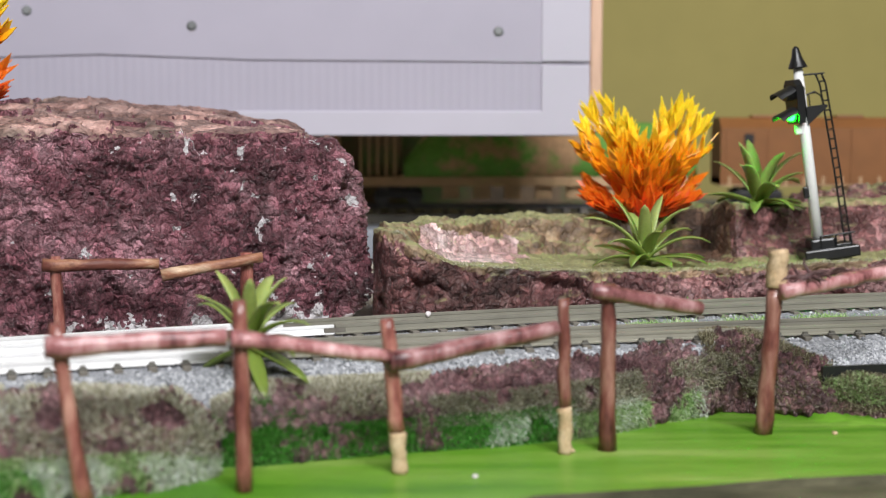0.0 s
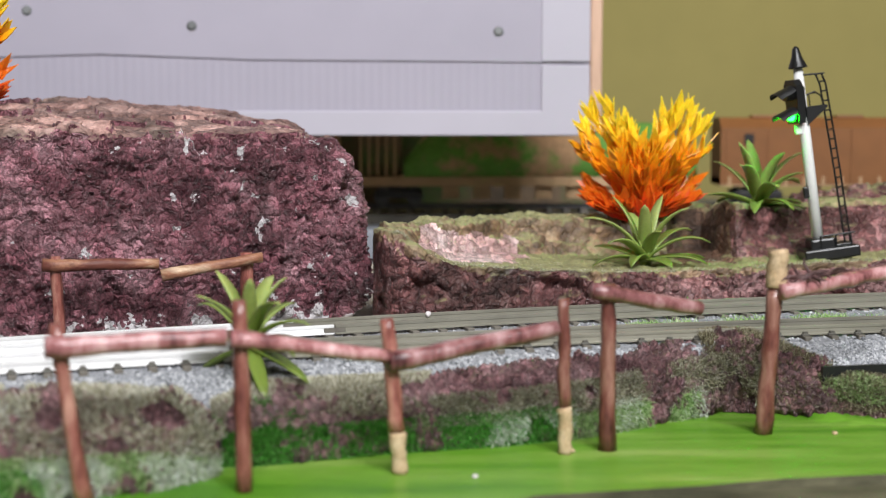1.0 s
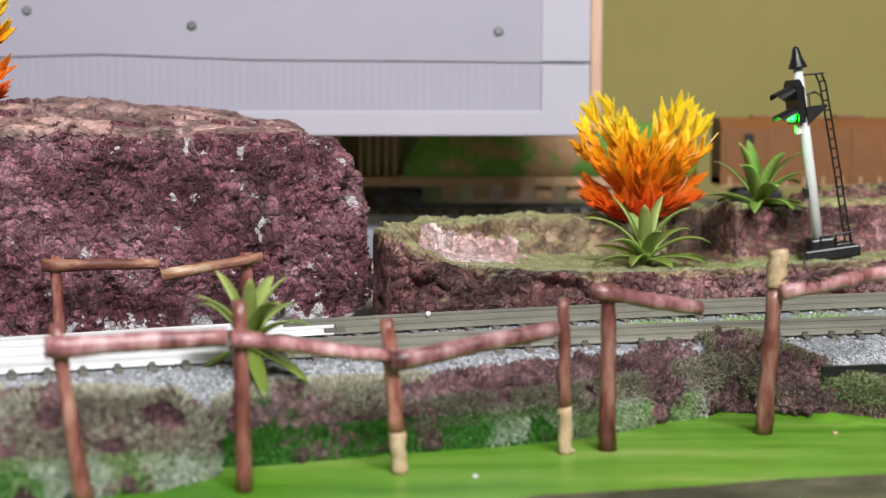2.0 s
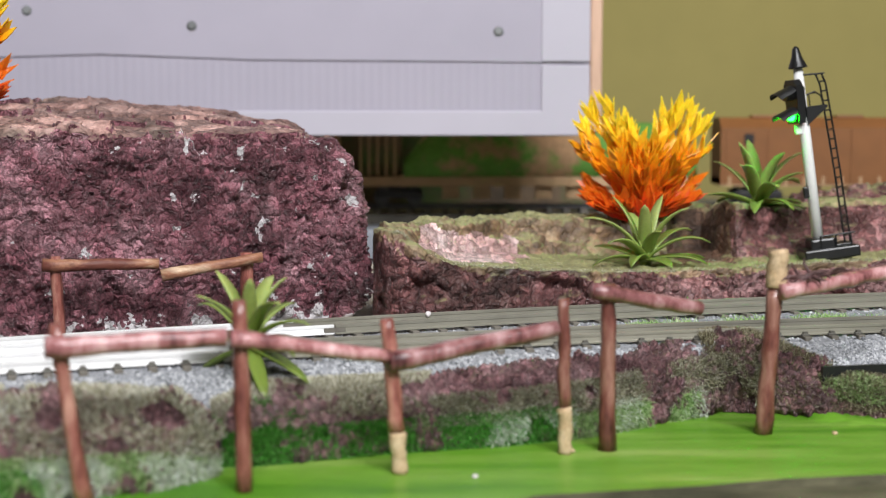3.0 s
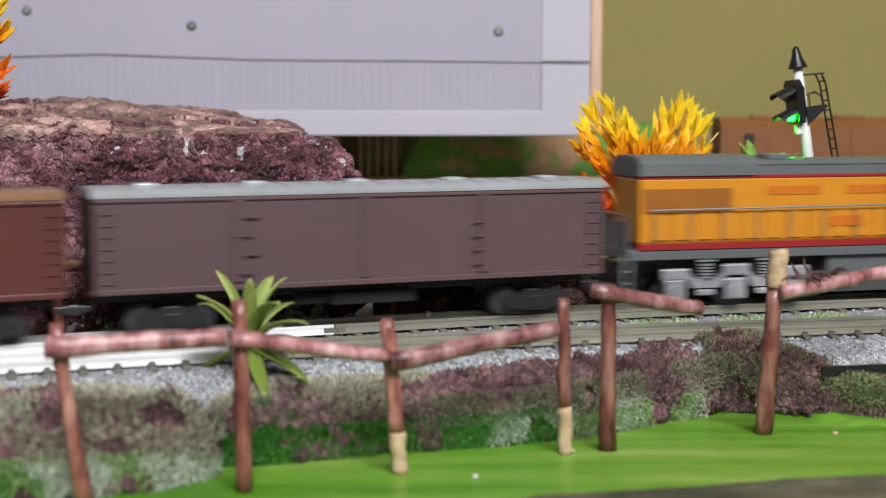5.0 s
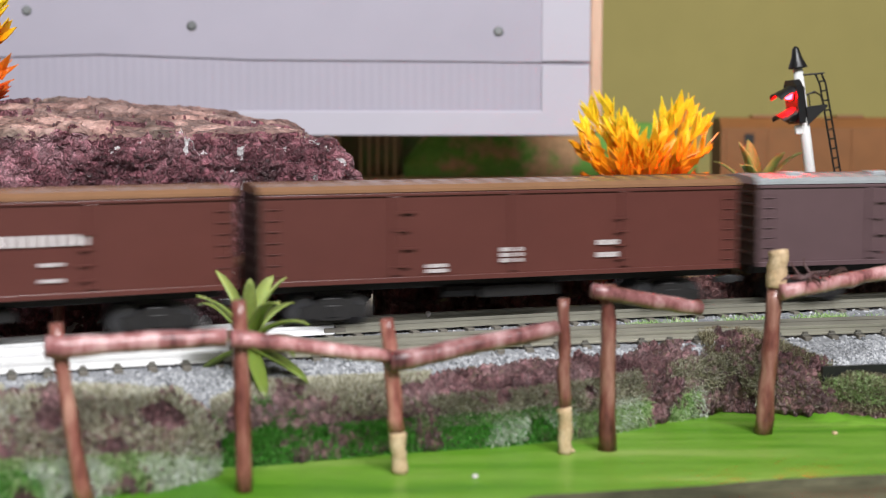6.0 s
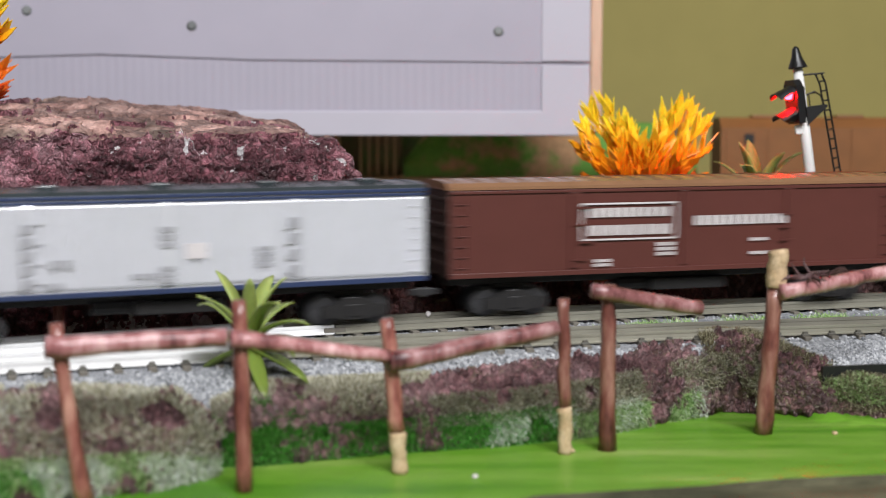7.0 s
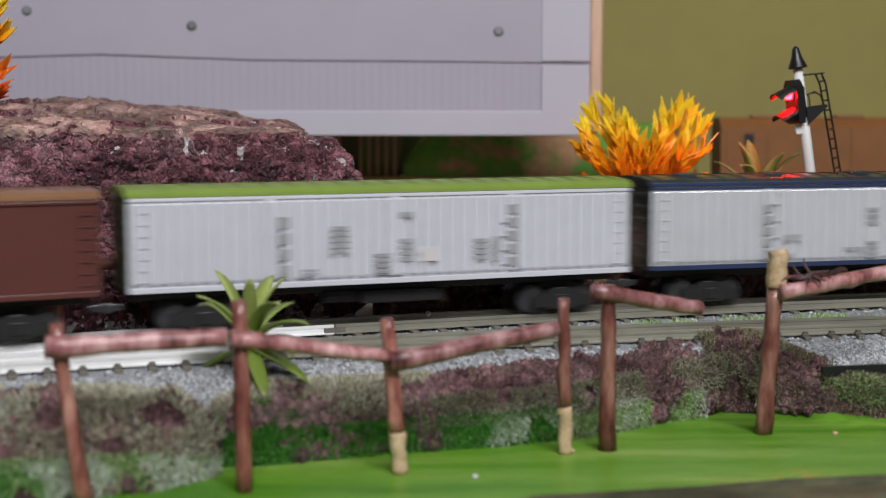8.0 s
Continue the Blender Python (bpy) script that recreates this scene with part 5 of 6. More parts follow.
LOCO = locomotive()
CARS = [
    covered_wagon("covered_wagon", "dull purple brown covered wagon with a silver roof", "maroon", "silver_roof", "maroon", roof_vents=5, decals=None),
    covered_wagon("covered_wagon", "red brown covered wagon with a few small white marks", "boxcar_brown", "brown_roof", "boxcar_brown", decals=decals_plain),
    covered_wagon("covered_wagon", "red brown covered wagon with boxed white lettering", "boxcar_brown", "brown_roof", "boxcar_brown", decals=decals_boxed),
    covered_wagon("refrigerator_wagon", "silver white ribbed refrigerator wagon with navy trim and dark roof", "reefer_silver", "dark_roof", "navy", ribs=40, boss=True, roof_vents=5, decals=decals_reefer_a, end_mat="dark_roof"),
    covered_wagon("refrigerator_wagon", "white ribbed refrigerator wagon with a lime green roof", "reefer_white", "lime_roof", "reefer_white", ribs=40, decals=decals_reefer_b, end_mat="lime_end_shade"),
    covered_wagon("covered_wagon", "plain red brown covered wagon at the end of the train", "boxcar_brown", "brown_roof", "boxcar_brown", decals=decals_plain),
]
# ---- fences of twigs ----
def twig(bm, a, b, r0, r1, seed, bow=0.0):
    rnd = random.Random(seed)
    a, b = Vector(a), Vector(b)
    n = 9
    pts, rad = [], []
    for i in range(n + 1):
        f = i / n
        p = a.lerp(b, f)
        p += Vector((rnd.uniform(-1, 1), rnd.uniform(-1, 1), rnd.uniform(-1, 1))) * 0.00025 + Vector((0, 0, bow * math.sin(math.pi * f)))
        pts.append(p)
        rad.append((r0 + (r1 - r0) * f) * rnd.uniform(0.92, 1.08))
    add_tube(bm, pts, rad, 10, wob=0.08, seed=seed)


def fence(label, posts, rails, pale=(), rail_mat="twig"):
    """posts: foot, head, radius; rails: two ends and a radius; pale: parts with peeled ends."""
    f = thing("twig_fence", label, "fence", "rustic twig fences")
    for i, (foot, head, r) in enumerate(posts):
        bm = bmesh.new()
        a, b = Vector(foot), Vector(head)
        lo, hi, r2 = pale[i] if i in pale else (0.0, 0.0, 0.0)
        twig(bm, a.lerp(b, hi if lo == 0 else 0.0), a.lerp(b, lo if lo > 0 else 1.0), r * 1.05, r * 0.92, 20 + i)
        ob = part("post", bm, M["post"], f, smooth=True)
        if i in pale:
            bm = bmesh.new()
            twig(bm, a.lerp(b, lo), a.lerp(b, hi), r2, r2 * 0.97, 70 + i)
            part("peeled_wood", bm, M["cut"], ob, "pale wood where the bark is peeled off", smooth=True)
    for i, (a, b, r) in enumerate(rails):
        bm = bmesh.new()
        twig(bm, a, b, r, r * 0.9, 120 + i)
        part("rail", bm, M[rail_mat], f, smooth=True)
    return f


def frayed_bark(parent, a, b, seed):
    """Dark shreds of bark that curl off a rail."""
    rnd = random.Random(seed)
    a, b = Vector(a), Vector(b)
    for _ in range(16):
        p = a.lerp(b, rnd.random())
        pts = [p]
        way = Vector((rnd.uniform(-1, 1), rnd.uniform(-0.6, 0.2), rnd.uniform(0.0, 0.6))).normalized()
        for _k in range(4):
            way = (way + Vector((rnd.uniform(-1, 1), rnd.uniform(-1, 1), rnd.uniform(-0.8, 0.5))) * 0.5).normalized()
            pts.append(pts[-1] + way * rnd.uniform(0.0010, 0.0022))
        bm = bmesh.new()
        add_tube(bm, pts, [0.0006, 0.0007, 0.0006, 0.0004, 0.0002], 6, wob=0.25, seed=rnd.randrange(999))
        part("bark_shred", bm, M["shred"], parent)


FENCE = fence("rustic fence of red brown twigs standing on the meadow",
      [((-0.1032, 0.4172, 0.0), (-0.1103, 0.4172, 0.0531), 0.0023),
       ((-0.0592, 0.4328, 0.0), (-0.0600, 0.4328, 0.0573), 0.0025),
       ((-0.0134, 0.4546, 0.0), (-0.0173, 0.4546, 0.0488), 0.0024),
       ((0.0404, 0.4810, 0.0), (0.0394, 0.4810, 0.0518), 0.0022),
       ((0.0549, 0.4858, 0.0), (0.0547, 0.4858, 0.0555), 0.0027),
       ((0.1122, 0.5105, 0.0), (0.1163, 0.5105, 0.0647), 0.003)],
      [((-0.1123, 0.4132, 0.0467), (-0.0631, 0.4283, 0.0473), 0.0031),
       ((-0.0618, 0.4283, 0.0468), (-0.0160, 0.4501, 0.0377), 0.0026),
       ((-0.0167, 0.4501, 0.0359), (0.0370, 0.4770, 0.0423), 0.0031),
       ((0.0492, 0.4808, 0.0543), (0.0877, 0.4998, 0.0457), 0.0028),
       ((0.1163, 0.5055, 0.0508), (0.1653, 0.5275, 0.0559), 0.0028)],
      pale={2: (0.0, 0.28, 0.00265), 3: (0.0, 0.30, 0.00245), 5: (0.80, 1.0, 0.0036)})
frayed_bark(FENCE, (0.1205, 0.5072, 0.0550), (0.1370, 0.5145, 0.0562), 4)
fence("small twig fence between the track and the boulder",
      [((-0.1504, 0.5800, 0.0), (-0.1527, 0.5800, 0.0556), 0.0024), ((-0.0806, 0.6030, 0.0), (-0.0803, 0.6030, 0.0545), 0.0029)],
      [((-0.1569, 0.5765, 0.0522), (-0.1138, 0.5905, 0.0514), 0.0025), ((-0.1124, 0.5885, 0.0468), (-0.0734, 0.5995, 0.0532), 0.0025)],
      pale={}, rail_mat="split")


# ---- plants of moulded plastic ----
def add_leaf(bm, length, width, rise, droop, turn, lean_seed, thick=0.0006, n=8, root=(0, 0, 0)):
    """A lance-shaped leaf with a folded midrib that rises and bends outward."""
    rnd = random.Random(lean_seed)
    ca, sa = math.cos(turn), math.sin(turn)
    ang = rise
    pos = Vector((0.0006, 0, 0))
    step = length / n
    top, low = [], []
    twist = rnd.uniform(-0.3, 0.3)
    for i in range(n + 1):
        f = i / n
        w = width * (0.55 + 0.9 * f) * (1 - f) ** 0.6 if f < 1 else 0.0
        w = max(w, 0.00012)
        out = Vector((math.cos(ang), 0, math.sin(ang)))
        nrm = Vector((-math.sin(ang), 0, math.cos(ang)))
        for store, d in ((top, thick * 0.5 * (1 - 0.6 * f)), (low, -thick * 0.5 * (1 - 0.6 * f))):
            row = []
            for u, fold in ((-1, 0.28), (0, 0.0), (1, 0.28)):
                p = pos + nrm * (d + fold * w) + Vector((0, 1, 0)) * (u * w) + nrm * (u * w * twist * f)
                row.append(bm.verts.new(Vector((p.x * ca - p.y * sa, p.x * sa + p.y * ca, p.z)) + Vector(root)))
            store.append(row)
        pos = pos + out * step
        ang -= droop / n * (0.4 + 1.2 * f)
    for i in range(n):
        for k in range(2):
            bm.faces.new((top[i][k], top[i][k + 1], top[i + 1][k + 1], top[i + 1][k]))
            bm.faces.new((low[i][k + 1], low[i][k], low[i + 1][k], low[i + 1][k + 1]))
        bm.faces.new((top[i][0], top[i + 1][0], low[i + 1][0], low[i][0]))
        bm.faces.new((top[i + 1][2], top[i][2], low[i][2], low[i + 1][2]))
    bm.faces.new((top[n][0], top[n][1], top[n][2], low[n][2], low[n][1], low[n][0]))


def agave(m, size, seed, label, leaves):
    plant = thing("agave_plant", label, "plant", "moulded plastic rosette plants", m)
    rnd = random.Random(seed)
    bm = bmesh.new()
    add_tube(bm, [(0, 0, -0.014), (0, 0, 0.0035 * size), (0, 0, 0.006 * size)], [0.0016, 0.0024 * size, 0.0008], 10)
    part("stem", bm, M["agave"], plant, smooth=True)
    for i, (turn, rise, length, droop) in enumerate(leaves):
        bm = bmesh.new()
        add_leaf(bm, length * size * rnd.uniform(0.95, 1.05), 0.0034 * size, math.radians(rise), math.radians(droop), math.radians(turn), seed * 50 + i, 0.0010, root=(0, 0, 0.002 * size * (rise / 90)))
        part("leaf", bm, M["agave"], plant, smooth=True)
    return plant


ROSETTE = [(-5, 12, .021, 35), (55, 18, .020, 60), (130, 22, .020, 30), (185, 16, .022, 60), (228, 22, .018, 75), (275, 12, .016, 45), (320, 15, .021, 50),
           (12, 48, .024, 80), (85, 58, .022, 50), (172, 56, .027, 75), (205, 40, .022, 70), (262, 55, .019, 60), (330, 42, .024, 85),
           (30, 74, .024, 35), (150, 72, .023, 30), (240, 74, .021, 45), (300, 66, .024, 60)]


# ---- flame-coloured bush ----
def flame_bush(m, label, fronds, seed):
    """Feathery plastic foliage: fronds that carry many narrow pointed leaflets."""
    bush = thing("flame_bush", label, "bush", "orange plastic bushes", m)
    rnd = random.Random(seed)
    for i, (turn, lean, length) in enumerate(fronds):
        bm = bmesh.new()
        ca, sa = math.cos(math.radians(turn)), math.sin(math.radians(turn))
        length, lean = length * 1.22, lean * 0.73
        # two plumes: the middle fronds stay lower
        length *= 0.70 + 0.30 * min(1.0, abs(math.sin(math.radians(lean)) * ca) / 0.26)
        tip = Vector((math.sin(math.radians(lean)) * ca, math.sin(math.radians(lean)) * sa, math.cos(math.radians(lean)))) * length
        mid = tip * 0.5 + Vector((ca, sa, 0)) * length * -0.06
        pts = [Vector((0, 0, 0)), mid * 0.6, mid, tip * 0.8 + Vector((ca, sa, 0)) * -0.001, tip]
        add_tube(bm, pts, [0.0009, 0.0008, 0.0007, 0.0005, 0.0002], 6)
        for k in range(34):
            f = 0.20 + 0.78 * k / 33
            g = f * (len(pts) - 1)
            j = min(int(g), len(pts) - 2)
            p = pts[j].lerp(pts[j + 1], g - j)
            d = (pts[j + 1] - pts[j]).normalized()
            out = Vector((rnd.uniform(-1, 1), rnd.uniform(-1, 1), rnd.uniform(-0.3, 0.5))).normalized()
            way = (d * rnd.uniform(1.0, 1.7) + out * 0.62).normalized()
            ln = rnd.uniform(0.009, 0.017) * (1.0 - 0.35 * abs(f - 0.55))
            w = rnd.uniform(0.0012, 0.0025)
            s = way.cross(Vector((rnd.uniform(-1, 1), rnd.uniform(-1, 1), rnd.uniform(-1, 1)))).normalized()
            u = way.cross(s)
            q = [p - s * w * 0.4, p + way * ln * 0.5 - s * w, p + way * ln * 0.72 - s * w * 0.6, p + way * ln, p + way * ln * 0.72 + s * w * 0.6, p + way * ln * 0.5 + s * w, p + s * w * 0.4]
            top = [bm.verts.new(v + u * 0.00022) for v in q]
            low = [bm.verts.new(v - u * 0.00022) for v in q]
            bm.faces.new(top)
            bm.faces.new(list(reversed(low)))
            for a in range(7):
                bm.faces.new((low[a], low[(a + 1) % 7], top[(a + 1) % 7], top[a]))
        part("frond", bm, M["flame"], bush)
    return bush


FRONDS = [(180, 42, .046), (170, 33, .052), (185, 22, .050), (200, 12, .046), (150, 15, .047), (350, 40, .046), (5, 32, .050), (340, 24, .049), (10, 17, .048), (250, 18, .042), (275, 30, .040), (300, 22, .043),
          (225, 32, .042), (90, 20, .046), (60, 30, .046), (120, 32, .046), (0, 5, .040), (190, 52, .040), (345, 52, .040), (262, 45, .032), (235, 50, .032), (310, 48, .034),
          (182, 80, .022), (205, 88, .020), (352, 80, .022), (20, 86, .020), (168, 70, .026), (12, 68, .026), (240, 80, .020), (300, 82, .020)]
flame_bush(pose(0.0975, 0.728, 0.0545), "orange and yellow feathery plastic bush on the rock ledge", FRONDS, 3)
flame_bush(pose(-0.2235, 0.663, 0.1075), "orange yellow feathery plastic bush on top of the boulder", FRONDS, 9)
agave(pose(0.0930, 0.678, 0.0425, 0, 0, 20), 1.35, 2, "green spiky plastic plant in front of the flame bush", ROSETTE)
agave(pose(0.1545, 0.724, 0.0645, 0, 0, 70), 1.45, 3, "green spiky plastic plant on the mossy rock", ROSETTE)
agave(pose(-0.0655, 0.4950, 0.0335, 0, 0, 130), 1.15, 4, "green spiky plastic plant growing at the track side", ROSETTE + [(20, -22, .021, 20), (160, -25, .022, 15), (200, -15, .023, 25), (250, -30, .019, 10), (320, -24, .021, 15)])


# ---- the light signal ----
def signal():
    foot, lean = Vector((0.1785, 0.6980, 0.0432)), math.radians(-8.0)
    sig = thing("railway_signal", "white mast light signal with black hoods, ladder and base", "signal", m=Matrix.Translation(foot) @ Matrix.Rotation(lean, 4, "Y") @ Matrix.Scale(1.09, 4))
    bm = bmesh.new()
    add_box(bm, (0.004, 0, 0.0015), (0.024, 0.016, 0.0050), bevel=0.0008)
    add_box(bm, (0.001, 0, 0.0055), (0.011, 0.011, 0.0055), bevel=0.0010)
    add_box(bm, (0.0095, 0, 0.0042), (0.008, 0.010, 0.0016), bevel=0.0003)
    for x in (0.0, 0.0065, 0.013):
        add_tube(bm, [(x, -0.0055, 0.003), (x, -0.0055, 0.0095)], 0.0004, 6)
    add_tube(bm, [(0.0, -0.0055, 0.0093), (0.015, -0.0055, 0.0093)], 0.0004, 6)
    part("base", bm, M["black"], sig)
    bm = bmesh.new()
    add_tube(bm, [(0, 0, 0.006), (0, 0, 0.045), (0, 0, 0.083)], [0.00245, 0.0023, 0.0020], 20)
    part("mast", bm, M["white_pole"], sig, smooth=True)
    bm = bmesh.new()
    add_tube(bm, [(0, 0, 0.0820), (0, 0, 0.0828), (0, 0, 0.0870), (0, 0, 0.0905), (0, 0, 0.0915)], [0.0040, 0.0040, 0.0022, 0.0015, 0.0005], 20)
    part("cap", bm, M["black"], sig, smooth=True)
    # the head looks towards the coming train, a little out of the picture plane
    head = part("head", head_mesh(), M["black"], sig)
    turn = Matrix.Rotation(math.radians(22), 4, "Z")
    head.matrix_basis = Matrix.Translation((0, 0, 0.0665)) @ turn
    # lenses and their hoods, local -x is the way the lamps shine
    for z, mat, label in ((0.0052, "red_lens", "red signal lamp"), (-0.0040, "green_lens", "green signal lamp")):
        bm = bmesh.new()
        add_tube(bm, [(-0.0052, 0, z - 0.0002), (-0.0072, 0, z - 0.0002), (-0.0080, 0, z - 0.0002)], [0.0023, 0.0021, 0.0011], 14)
        part("lens", bm, M[mat], head, label, smooth=True)
        bm = bmesh.new()
        n = 12
        rows = []
        for r, off in ((0.0043, 0), (0.0038, 0)):
            for x, drop in ((-0.0048, 0.0), (-0.0150, 0.0028)):
                rows.append([bm.verts.new((x + 0.0022 * abs(k / n - 0.5) * 2 * (x < -0.01), math.cos(math.pi * (0.04 + 0.92 * k / n)) * r, z + 0.0006 + math.sin(math.pi * (0.04 + 0.92 * k / n)) * r * 0.7 - drop)) for k in range(n + 1)])
        o0, o1, i0, i1 = rows
        for k in range(n):
            bm.faces.new((o0[k], o0[k + 1], o1[k + 1], o1[k]))
            bm.faces.new((i0[k + 1], i0[k], i1[k], i1[k + 1]))
            bm.faces.new((o1[k], o1[k + 1], i1[k + 1], i1[k]))
            bm.faces.new((o0[k + 1], o0[k], i0[k], i0[k + 1]))
        for k in (0, n):
            bm.faces.new((o0[k], o1[k], i1[k], i0[k]))
        part("hood", bm, M["black"], head, smooth=False)
    # both lenses always glow; this added cover hides the one meant to be off
    bm = bmesh.new()
    add_tube(bm, [(-0.0056, 0, 0), (-0.0086, 0, 0)], 0.0027, 14)
    shutter = part("shutter", bm, M["black"], head, "added black cover hiding the lamp meant to be off")
    # bracket, platform and ladder
    bm = bmesh.new()
    add_prism(bm, [(0.001, 0.0575), (0.010, 0.0640), (0.010, 0.0652), (0.001, 0.0652)], "y", -0.0032, 0.0032)
    add_tube(bm, [(0.0015, 0, 0.0700), (0.006, 0, 0.0712), (0.0085, 0, 0.0690), (0.0092, 0, 0.0650)], 0.00045, 6)
    add_tube(bm, [(0.004, 0.003, 0.0650), (0.004, 0.003, 0.0705), (0.007, 0.003, 0.0705)], 0.00035, 6)
    part("platform", bm, M["black"], sig)
    bm = bmesh.new()
    lad = [(0.0128, 0.004), (0.0118, 0.036), (0.0106, 0.060), (0.0098, 0.074), (0.0085, 0.0785)]
    for y in (-0.0021, 0.0021):
        add_tube(bm, [(x + y * 0.85, y, z) for x, z in lad], 0.00045, 6)
        add_tube(bm, [(0.0098 + y * 0.85, y, 0.0785), (0.0015, y * 0.5, 0.0790)], 0.0004, 6)
    part("ladder", bm, M["black"], sig)
    for k in range(17):
        z = 0.008 + k * 0.0042
        x = float(np.interp(z, [p[1] for p in lad], [p[0] for p in lad]))
        bm = bmesh.new()
        add_tube(bm, [(x - 0.0018, -0.0021, z), (x + 0.0018, 0.0021, z)], 0.0004, 6)
        part("rung", bm, M["black"], sig)
    bm = bmesh.new()
    add_box(bm, (-0.0030, -0.0008, 0.0560), (0.0030, 0.0030, 0.0042), bevel=0.0005)
    part("lamp_bracket", bm, M["white_pole"], sig)
    bm = bmesh.new()
    add_box(bm, (-0.0028, -0.0005, 0.0285), (0.0022, 0.0024, 0.0050), bevel=0.0004)
    part("relay_box", bm, M["black"], sig)
    return sig, shutter


def head_mesh():
    bm = bmesh.new()
    add_prism(bm, [(-0.0042, -0.0078), (0.0042, -0.0078), (0.0046, 0.0085), (0.0030, 0.0110), (-0.0030, 0.0110), (-0.0046, 0.0085)], "x", -0.0052, -0.0018)
    add_box(bm, (-0.0012, 0, 0.001), (0.004, 0.005, 0.014), bevel=0.0008)
    for z in (0.0052, -0.0040):
        add_tube(bm, [(-0.0052, 0, z), (-0.0058, 0, z)], 0.0032, 16)
    return bm


SIGNAL, LAMP_COVER = signal()


# ---- crumbs on the meadow and a dry sprig between the tracks ----
def crumb(place, r, seed):
    bm = bmesh.new()
    bmesh.ops.create_icosphere(bm, subdivisions=2, radius=r)
    for v in bm.verts:
        v.co *= 1 + 0.35 * noise.noise(v.co * 700 + Vector((seed, 0, 0)))
        v.co.z *= 0.6
    ob = part("pebble", bm, M["cut"] if seed % 2 else M["decal_white"], smooth=True)
    ob.matrix_basis = Matrix.Translation(Vector(place) + Vector((0, 0, r * 0.5)))
    tagged(ob, "tiny pale crumb lying on the green meadow", "pebble", "crumbs on the meadow")


for i, place in enumerate(((0.1373, 0.5096, 0.0), (0.0098, 0.4489, 0.0), (0.0424, 0.4826, 0.0), (0.1441, 0.5368, 0.0))):
    crumb(place, 0.0011 if i != 2 else 0.0014, i + 1)

sprig = thing("dry_sprig", "dry twisted sprig with a whitish bud between the tracks", "sprig")
bm = bmesh.new()
add_tube(bm, [(-0.0109, 0.6030, 0.0245), (-0.0090, 0.6030, 0.0272), (-0.0062, 0.6010, 0.0295)], [0.0004, 0.0005, 0.0003], 6, wob=0.2)
part("stalk", bm, M["twig"], sprig)
bm = bmesh.new()
bmesh.ops.create_icosphere(bm, subdivisions=2, radius=0.0012, matrix=Matrix.Translation((-0.0062, 0.6010, 0.0295)))
for v in bm.verts:
    v.co += Vector((1, 1, 1)) * 0.0006 * noise.noise(v.co * 900)
part("bud", bm, M["decal_white"], sprig, smooth=True)
# ---- what stands behind: panel, post, second line with standing wagons ----
def white_panel():
    p = thing("white_panel", "white corrugated plastic panel with screw holes on wooden legs", "panel")
    x0, x1, z0, z1, y = -0.62, 0.0835, 0.097, 0.42, 0.852
    bm = bmesh.new()
    outline = [(x0, y + 0.007)] + [(x0 + (x1 - x0) * i / 560, y + 0.00006 * math.cos(i * math.pi / 2)) for i in range(561)] + [(x1, y + 0.007)]
    add_prism(bm, outline, "z", z0, z1)
    sheet = part("sheet", bm, M["panel"], p)
    # the upper sheet laps over the lower one, its edge a little uneven
    bm = bmesh.new()
    lap = [(x0, 0.1425), (-0.25, 0.1420), (-0.196, 0.1436), (-0.106, 0.1404), (0.0, 0.1396), (x1 - 0.001, 0.1386)]
    add_prism(bm, lap + [(x1 - 0.001, z1 - 0.002), (x0, z1 - 0.002)], "y", y - 0.0012, y - 0.0003)
    part("upper_sheet", bm, M["panel"], p)
    bm = bmesh.new()
    add_box(bm, ((x0 + x1) / 2, y - 0.0006, z0 + 0.0072), (x1 - x0, 0.0016, 0.0140), bevel=0.0006)
    part("edge_strip", bm, M["panel_edge"], p)
    bm = bmesh.new()
    add_box(bm, (x1 - 0.0135, y - 0.0014, (0.1394 + z1) / 2), (0.0275, 0.0012, z1 - 0.1394), bevel=0.0004)
    part("edge_strip", bm, M["panel_edge"], p)
    bm = bmesh.new()
    add_box(bm, (x1 - 0.0135, y - 0.0008, (z0 + 0.1385) / 2 + 0.006), (0.0275, 0.0012, 0.1385 - z0 - 0.0145), bevel=0.0004)
    part("edge_strip", bm, M["panel_edge"], p)
    for x, z in ((-0.1430, 0.1597), (0.0316, 0.1565), (-0.2366, 0.1683)):
        bm = bmesh.new()
        add_tube(bm, [(x, y - 0.0010, z), (x, y - 0.0022, z + 0.0002)], [0.0032, 0.0020], 12)
        part("screw", bm, M["screw"], p)
    for x in (-0.150, -0.33, -0.55):
        bm = bmesh.new()
        add_box(bm, (x, y + 0.014, 0.16), (0.012, 0.012, 0.328), bevel=0.001)
        part("leg", bm, M["pine"], p)


white_panel()
block("wooden_post", (0.0840, 0.853, 0.099), (0.0912, 0.868, 0.420), M["pine"], 0.0015, "upright strip of pale pine behind the layout", "post", kind="")

block("backscene_board", (-0.9, 1.085, -0.004), (0.172, 1.095, 0.100), M["backscene"], 0.001, "dark brown and green backscene board behind the rear line", "board", kind="")

# raised second line
block("plinth", (-0.9, 0.905, -0.004), (1.1, 1.035, 0.0385), M["slate"], 0.002, "blue grey raised strip for the rear line", "plinth")
block("flock_strip", (0.02, 0.9025, 0.0355), (0.16, 0.917, 0.0415), M["flock"], 0.001, "green flock strip along the raised line", "grass", kind="")


